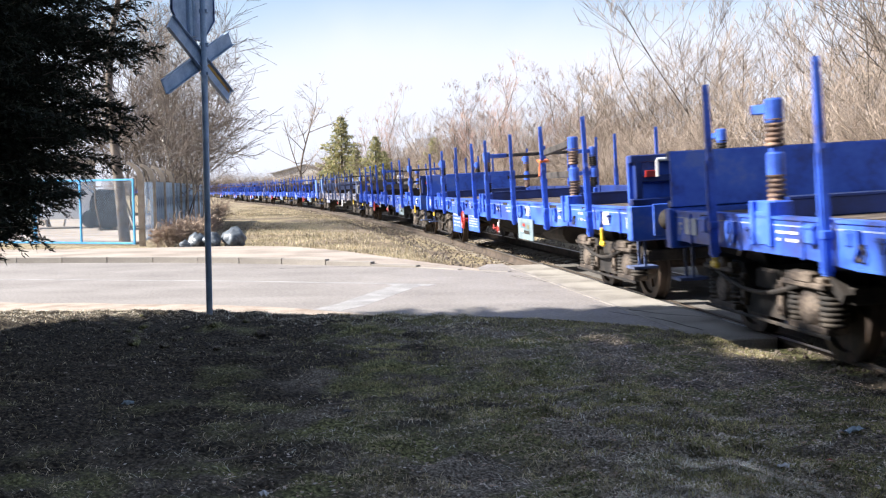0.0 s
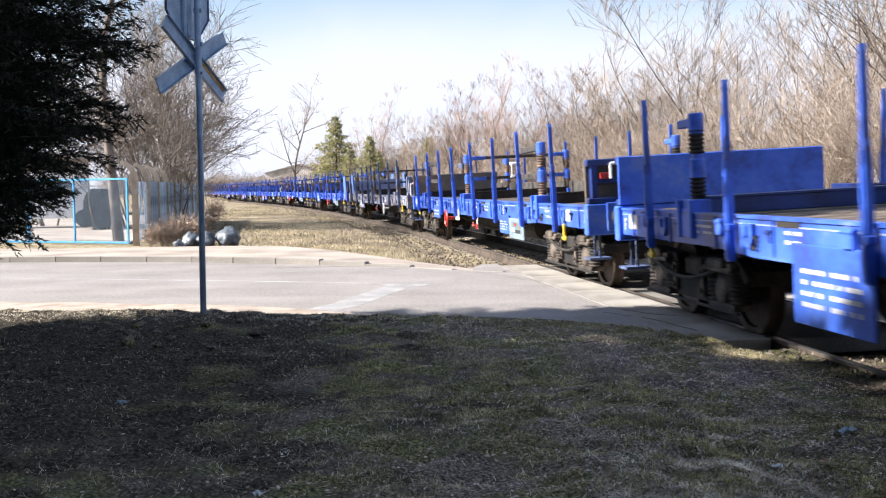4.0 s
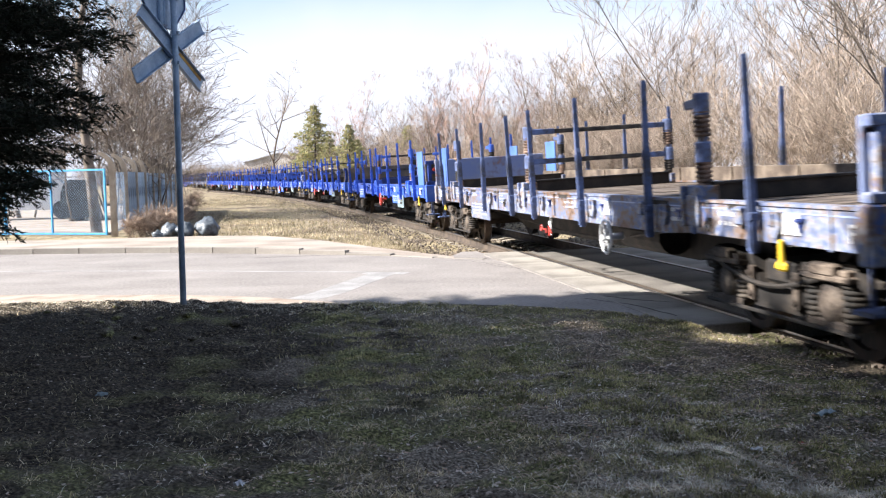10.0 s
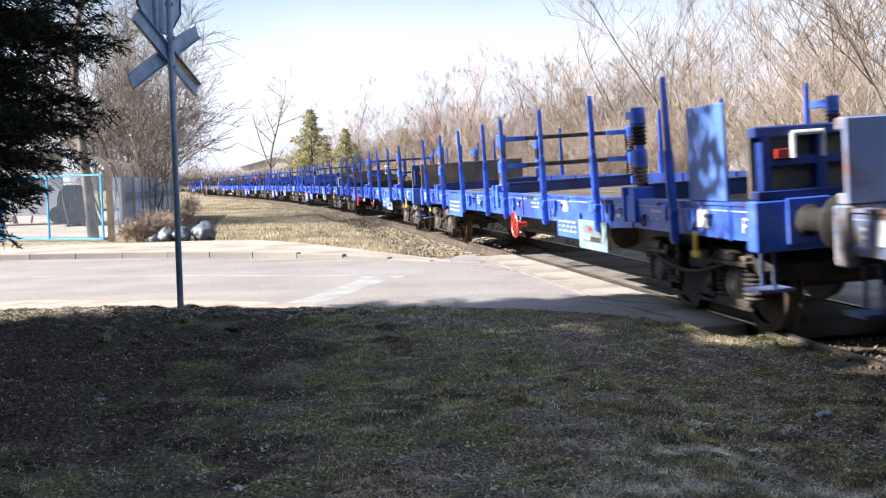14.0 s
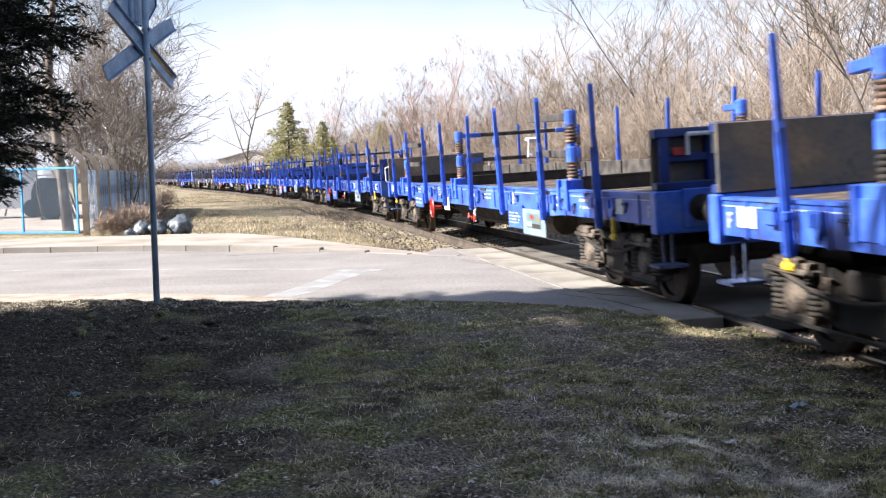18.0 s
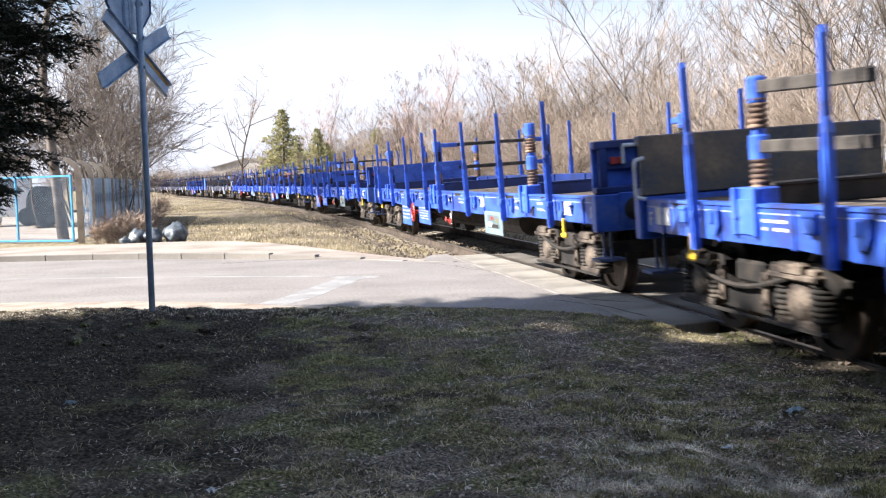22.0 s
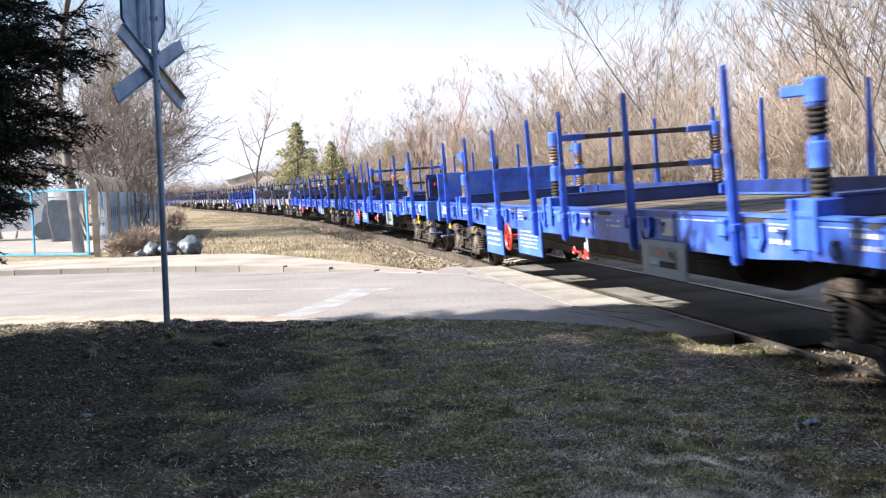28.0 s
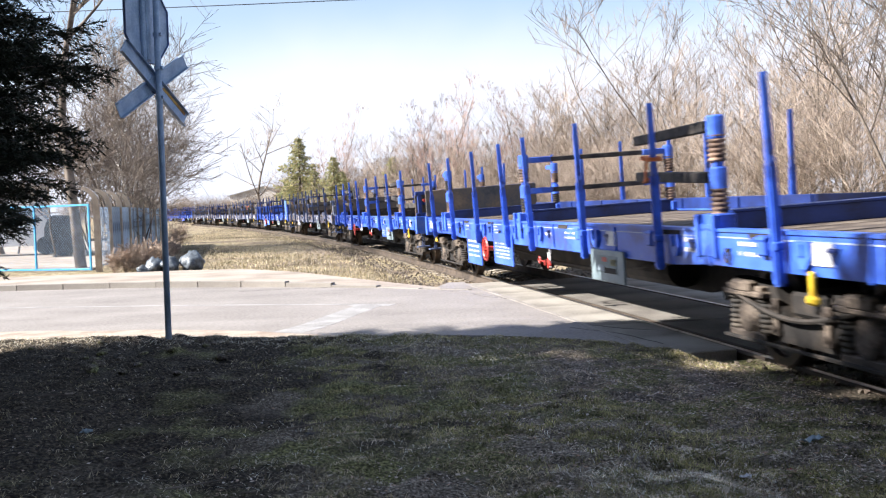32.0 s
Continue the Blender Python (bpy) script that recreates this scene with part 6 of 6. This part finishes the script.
def van_shell(bm):
    prism(bm, [(-2.6, 0.35), (2.2, 0.35), (2.5, 0.5), (2.45, 1.0), (1.7, 1.2), (1.1, 1.95), (0.8, 2.05), (-2.5, 2.05), (-2.62, 1.9)], 1.85)
    bmesh.ops.bevel(bm, geom=bm.edges[:], offset=0.05, segments=2, affect="EDGES")


van = thing("parked_van", Matrix.Translation(ray_place(-22.9, 44, 0.1)) @ pose(0, 0, 0, 0, 0, 10), "white panel van parked in the yard", "van")
part("body", van_shell, M["van"], van)
for x in (-1.7, 1.6):
    for y in (-0.88, 0.88):
        wh = part("wheel", lambda bm: lathe(bm, [(0.2, -0.1), (0.33, -0.09), (0.34, 0.09), (0.2, 0.1)], 18, Matrix.Rotation(radians(90), 4, "X")), M["tarp"], van, pose(x, y, 0.34), key="vw")
part("windscreen", lambda bm: solid(bm, 1.42, 0, 1.58, 0.02, 1.5, 0.75, 0, -39, 0), M["glass"], van)
for y in (-0.935, 0.935):
    part("side_window", lambda bm: prism(bm, [(0.3, 1.25), (1.55, 1.25), (1.05, 1.8), (0.3, 1.85)], 0.02), M["glass"], van, pose(0, y, 0), key="sw")
cov = thing("covered_trailer", Matrix.Translation(ray_place(-20.3, 41, 0.1)) @ pose(0, 0, 0, 0, 0, 20), "load under a dark tarpaulin in the yard", "trailer")
part("tarpaulin", lambda bm: [prism(bm, [(-0.6, 0.12), (0.62, 0.12), (0.6, 1.0), (0.36, 1.42), (-0.34, 1.46), (-0.56, 1.1)], 2.2), bmesh.ops.bevel(bm, geom=bm.edges[:], offset=0.08, segments=2, affect="EDGES")], M["tarp"], cov)
for y in (-0.7, 0.7):
    part("wheel", lambda bm: lathe(bm, [(0.15, -0.08), (0.27, -0.07), (0.28, 0.07), (0.15, 0.08)], 16, Matrix.Rotation(radians(90), 4, "X")), M["tarp"], cov, pose(0, y, 0.28), key="tw")
shed = thing("yard_building", pose(-36, 62, 0, 0, 0, 6), "low pale building with blue doors behind the yard", "building")
part("wall", lambda bm: solid(bm, 0, 0, 1.7, 22, 8, 3.4), M["plaster"], shed)
part("roof", lambda bm: prism(bm, [(-11.4, 3.4), (11.4, 3.4), (11.4, 3.6), (0, 4.3), (-11.4, 3.6)], 8.6), M["roofing"], shed)
for x in (-7, -3.5, 0, 3.5, 7):
    part("window", lambda bm: solid(bm, 0, 0, 0, 1.5, 0.06, 1.1), M["glass"], shed, pose(x, -4.03, 1.9), key="wd")
part("door", lambda bm: solid(bm, 0, 0, 1.15, 2.4, 0.08, 2.3), M["framecyan"], shed, pose(9.3, -4.03, 0))
hall = thing("far_hall", pose(*ray_place(-9.6, 250), 0, 0, -10), "pale industrial hall with a low pitched roof far off", "building")
part("wall", lambda bm: prism(bm, [(-8, 0), (8, 0), (8, 5.0), (0, 6.8), (-8, 5.0)], 14), M["plaster"], hall)
for sgn in (-1, 1):
    part("roof", lambda bm: prism(bm, [(-0.1, 6.8), (-0.1, 7.0), (-8.4, 5.1), (-8.4, 4.9)], 15), M["roofing"], hall, pose(0, 0, 0, 0, 0, 0 if sgn < 0 else 180), key="roof")
part("door", lambda bm: solid(bm, 0, 0, 2.0, 4, 0.1, 4), M["roofing"], hall, pose(-3, -7.04, 0), label="grey sliding door")

# refuse bags by the fence
for k, (x, y, r, sq) in enumerate(((-6.95, 25.85, 0.23, 0.75), (-7.35, 25.9, 0.24, 0.75), (-6.45, 26.0, 0.27, 0.9), (-7.6, 25.8, 0.15, 0.6))):
    bm = bmesh.new()
    bmesh.ops.create_icosphere(bm, subdivisions=3, radius=r)
    for v in bm.verts:
        d = noise.noise(v.co * 7 + Vector((k * 9, 0, 0))) * 0.1 + abs(noise.noise(v.co * 19 + Vector((0, k, 0)))) * 0.05
        v.co *= 1 + d / r
        v.co.z *= sq
        if v.co.z > r * sq * 0.75:
            v.co.x *= 0.6; v.co.y *= 0.6; v.co.z *= 1.25
    ob = new("refuse_bag", finish(bm, "refuse_bag", M["bag"], True))
    ob.matrix_basis = pose(x, y, ground_z(x, y) + r * sq * 0.85, 0, 0, 40 * k)
    tagged(ob, "knotted dark plastic refuse bag lying by the fence", "bag", "refuse bags")


# overhead cable across the road
cv = bpy.data.curves.new("overhead_cable", "CURVE")
cv.dimensions, cv.bevel_depth = "3D", 0.012
sp = cv.splines.new("POLY")
sp.points.add(24)
for k in range(25):
    f = k / 24
    sp.points[k].co = (-40 + 90 * f, 30 - 2 * f, 7.7 + 1.0 * f - 2.2 * 4 * f * (1 - f) * 0.5, 1)
cv.materials.append(M["tarp"])
tagged(new("overhead_cable", cv), "thin dark cable slung high across the road", "cable")


# ---------------------------------------------------------------- turf, leaves, small litter
def lumps(px, py, scale, seed):
    """A cheap smooth pattern between -1 and 1 over many places at once."""
    r2 = np.random.RandomState(seed)
    out = np.zeros_like(px)
    for _ in range(7):
        a, f, ph = r2.uniform(0, 6.28), scale * r2.uniform(0.5, 2.2), r2.uniform(0, 6.28)
        out += np.sin((px * np.cos(a) + py * np.sin(a)) * f + ph)
    return out / 3.2


def strands(name, mat, label, category, px, py, hmin, hmax, seed, width, lie):
    """Bent strands, two faces each, that start at the places given."""
    r2 = np.random.RandomState(seed)
    n = len(px)
    z = heights(px, py) - 0.004
    h, a = r2.uniform(hmin, hmax, n), r2.uniform(0, 6.283, n)
    l = r2.uniform(0.3, 1.0, n) * lie
    b = a + r2.uniform(1.0, 2.1, n)
    wx, wy = np.cos(b) * width, np.sin(b) * width
    dx, dy = np.cos(a) * l, np.sin(a) * l
    v = np.empty((n, 5, 3))
    v[:, 0] = np.stack([px - wx, py - wy, z], 1)
    v[:, 1] = np.stack([px + wx, py + wy, z], 1)
    v[:, 2] = np.stack([px + dx * 0.45 + wx * 0.8, py + dy * 0.45 + wy * 0.8, z + h], 1)
    v[:, 3] = np.stack([px + dx * 0.45 - wx * 0.8, py + dy * 0.45 - wy * 0.8, z + h], 1)
    v[:, 4] = np.stack([px + dx, py + dy, z + h * r2.uniform(0.1, 1.3, n)], 1)
    k = np.arange(n)[:, None] * 5
    faces = [tuple(q) for q in (k + np.array([[0, 1, 2, 3]])).tolist()] + [tuple(q) for q in (k + np.array([[3, 2, 4]])).tolist()]
    return tagged(raw(name, v.reshape(-1, 3).tolist(), faces, mat), label, category, kind="stuff")


def turf_places(n, seed):
    """Places on the turf before the road, thicker towards the camera."""
    r2 = np.random.RandomState(seed)
    py = 3.3 + 9.2 * r2.random_sample(n) ** 1.25
    px = (r2.random_sample(n) - 0.5) * py * 1.12
    edge = np.interp(np.minimum(px, 1.7), [q[0] for q in NEAR_EDGE], [q[1] for q in NEAR_EDGE])
    keep = (offsets(px, py) < -1.25) & (py < edge - 0.04)
    return px[keep], py[keep]


px, py = turf_places(620000, 1)
clump = lumps(px, py, 9, 21) + 0.7 * lumps(px, py, 24, 22)
rough = np.random.RandomState(5).normal(0, 0.3, len(px))
mossy = (lumps(px, py, 1.6, 3) + rough + 0.1 * px + 0.9 * ((px > 1.7) & (py < 6.3)) > 0.15) & (clump + rough > 0.12 - 0.6 * np.minimum(px + 0.6, 0)) & (px > -0.18 * py + 0.9 * rough)
grey = (lumps(px, py, 0.9, 8) + 0.55 * np.minimum(px, 1.6) - 1.1 * np.maximum(px - 1.15, 0) + np.random.RandomState(6).normal(0, 0.4, len(px)) > 0.1) & ~mossy & (clump + 1.5 * rough < 0.35) & (px > -0.9 + 2 * rough) & (offsets(px, py) < -2.5 - 0.5 * (py > 7) + rough)
thin = ~mossy & ~grey & (np.random.RandomState(7).random_sample(len(px)) < np.where(px < -1, 0.06, 0.3)) & (clump > 0.1)
edge_gap = np.interp(np.minimum(px, 1.7), [q[0] for q in NEAR_EDGE], [q[1] for q in NEAR_EDGE]) - py
rim = (edge_gap < 1.6) & (np.random.RandomState(8).random_sample(len(px)) < 0.75 - 0.35 * edge_gap)
mossy, grey = mossy | (rim & (px > -1.8)), (grey | (rim & (px < -0.2))) & ~mossy
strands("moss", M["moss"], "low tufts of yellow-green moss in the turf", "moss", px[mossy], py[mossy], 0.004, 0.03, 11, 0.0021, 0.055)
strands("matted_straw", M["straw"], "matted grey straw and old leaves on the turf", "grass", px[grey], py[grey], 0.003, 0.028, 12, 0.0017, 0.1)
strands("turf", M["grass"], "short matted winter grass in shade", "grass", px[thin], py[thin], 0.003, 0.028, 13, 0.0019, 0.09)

r2 = np.random.RandomState(31)
px, py = r2.uniform(-22, 0, 110000), 18.5 + 70 * r2.random_sample(110000) ** 1.6
keep = (offsets(px, py) < -2.2) & (px > -8.7 - 0.2 * (py - 27.2)) & (py > np.interp(np.minimum(px, -0.33), [q[0] for q in WALK_BACK], [q[1] for q in WALK_BACK]) + 0.05) & (lumps(px, py, 0.5, 9) > r2.uniform(-1.0, 0.3, 110000))
px, py = px[keep], py[keep]
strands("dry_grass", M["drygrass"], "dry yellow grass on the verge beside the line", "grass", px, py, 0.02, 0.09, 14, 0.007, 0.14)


def leaf_place(rnd):
    y = rnd.uniform(3.2, 12)
    x = rnd.uniform(-0.5, 0.5) * y * 1.1
    d, s = off_line(x, y)
    if rnd.random() < 0.12:
        s = rnd.uniform(-3, 1.6)
        p, _ = on_line(s, rnd.uniform(-2.9, -1.1))
        return p.x, p.y
    if d > -1.2 or y > along(NEAR_EDGE, min(x, 1.7)):
        return None
    if rnd.random() > 0.12 + 0.88 * blend(x + 0.5 + noise.noise((x * 0.7, y * 0.7, 4)) * 2, -1.0, 1.2):
        return None
    return x, y


rnd = random.Random(81)
verts, faces = [], []
while len(faces) < 19000:
    got = leaf_place(rnd)
    if got is None:
        continue
    x, y = got
    z = ground_z(x, y) + rnd.uniform(0.004, 0.02)
    r = rnd.uniform(0.005, 0.017)
    a = rnd.uniform(0, 6.28)
    i = len(verts)
    for k, q in enumerate((1, 0.55, 1.0, 0.5)):
        b = a + k * 1.57
        verts.append((x + math.cos(b) * r * q, y + math.sin(b) * r * q, z + rnd.uniform(-0.2, 0.35) * r))
    faces.append((i, i + 1, i + 2, i + 3))
tagged(raw("leaf_litter", verts, faces, M["litter"]), "scattered brown fallen leaves on the turf", "leaves", kind="stuff")


# sticks, clods and scraps on the turf
rnd = random.Random(87)
for k in range(16):
    y = rnd.uniform(4.2, 11.3)
    x = rnd.uniform(-0.42, 0.3) * y
    if off_line(x, y)[0] > -1.6 or y > along(NEAR_EDGE, min(x, 1.7)) - 0.3:
        continue
    a, l = rnd.uniform(-0.6, 0.6), rnd.uniform(0.12, 0.45)
    z = ground_z(x, y) + 0.012
    pts, p = [], Vector((x, y, z))
    for q in range(5):
        pts.append(p.copy())
        a += rnd.gauss(0, 0.2)
        p = p + Vector((math.cos(a) * l / 4, math.sin(a) * l / 4, rnd.uniform(-0.004, 0.006)))
    sv, sf = [], []
    tube(sv, sf, pts, [0.006, 0.006, 0.005, 0.004, 0.002], 5)
    tagged(raw("fallen_twig", sv, sf, M["twig"] if k % 3 else M["bark"]), "thin dry twig lying on the turf", "twig", "twigs on the turf")
for k in range(40):
    y = rnd.uniform(8.8, 11.6)
    x = rnd.uniform(-5.2, -2.2)
    if y > along(NEAR_EDGE, x) - 0.2:
        continue
    bm = bmesh.new()
    r = rnd.uniform(0.02, 0.07)
    bmesh.ops.create_icosphere(bm, subdivisions=2, radius=r)
    for v in bm.verts:
        v.co *= 1 + 0.5 * noise.noise(v.co * 14 + Vector((k, 0, 0)))
        v.co.z *= 0.6
    ob = new("soil_clod", finish(bm, "soil_clod", M["soil"], True))
    ob.matrix_basis = pose(x, y, ground_z(x, y) + r * 0.2, 0, 0, 50 * k)
    tagged(ob, "dark crumbled clod of soil at the edge of the turf", "clod", "soil clods")


def scrap(x, y, w, d, mat, label, seed):
    """A crumpled flat scrap."""
    r2 = random.Random(seed)
    bm = bmesh.new()
    bmesh.ops.create_grid(bm, x_segments=5, y_segments=4, size=0.5)
    for v in bm.verts:
        v.co = Vector((v.co.x * w, v.co.y * d, r2.uniform(0.0, 0.022)))
    bmesh.ops.solidify(bm, geom=bm.faces[:], thickness=0.0015)
    ob = new("paper_scrap", finish(bm, "paper_scrap", mat))
    ob.matrix_basis = pose(x, y, ground_z(x, y) + 0.02, 0, 0, r2.uniform(0, 180))
    tagged(ob, label, "scrap", "scraps on the turf")


scrap(1.93, 5.95, 0.16, 0.07, M["placard"], "crumpled pale plastic scrap on the turf", 1)
scrap(1.40, 5.33, 0.06, 0.05, M["white"], "small white paper scrap on the turf", 2)
scrap(1.68, 5.5, 0.035, 0.03, M["red"], "tiny red scrap on the turf", 3)
scrap(-1.05, 4.62, 0.05, 0.04, M["white"], "small white paper scrap on the turf", 4)
scrap(-2.35, 6.6, 0.07, 0.05, M["placard"], "small grey paper scrap on the turf", 5)
scrap(-0.9, 6.2, 0.06, 0.05, M["board"], "small grey scrap on the turf", 6)
scrap(-6.95, 25.4, 0.3, 0.2, M["placard"], "pale plastic scrap by the refuse bags", 7)


# ---------------------------------------------------------------- what moves
def motions():
    """The train rolls past at an even pace; its wheels turn with it."""
    times = [k * 1.0 for k in range(33)]
    for i, w in enumerate(WAGONS):
        walk(w, [(t, wagon_pose(i, t)) for t in times])
    turn = math.degrees(SPEED / 0.46)
    for ws, x, i in WHEELS:
        start = (i * 77) % 360
        walk(ws, [(0.1 * k, pose(x, 0, 0.46, 0, start + turn * 0.1 * k, 0)) for k in range(321)])


motions()
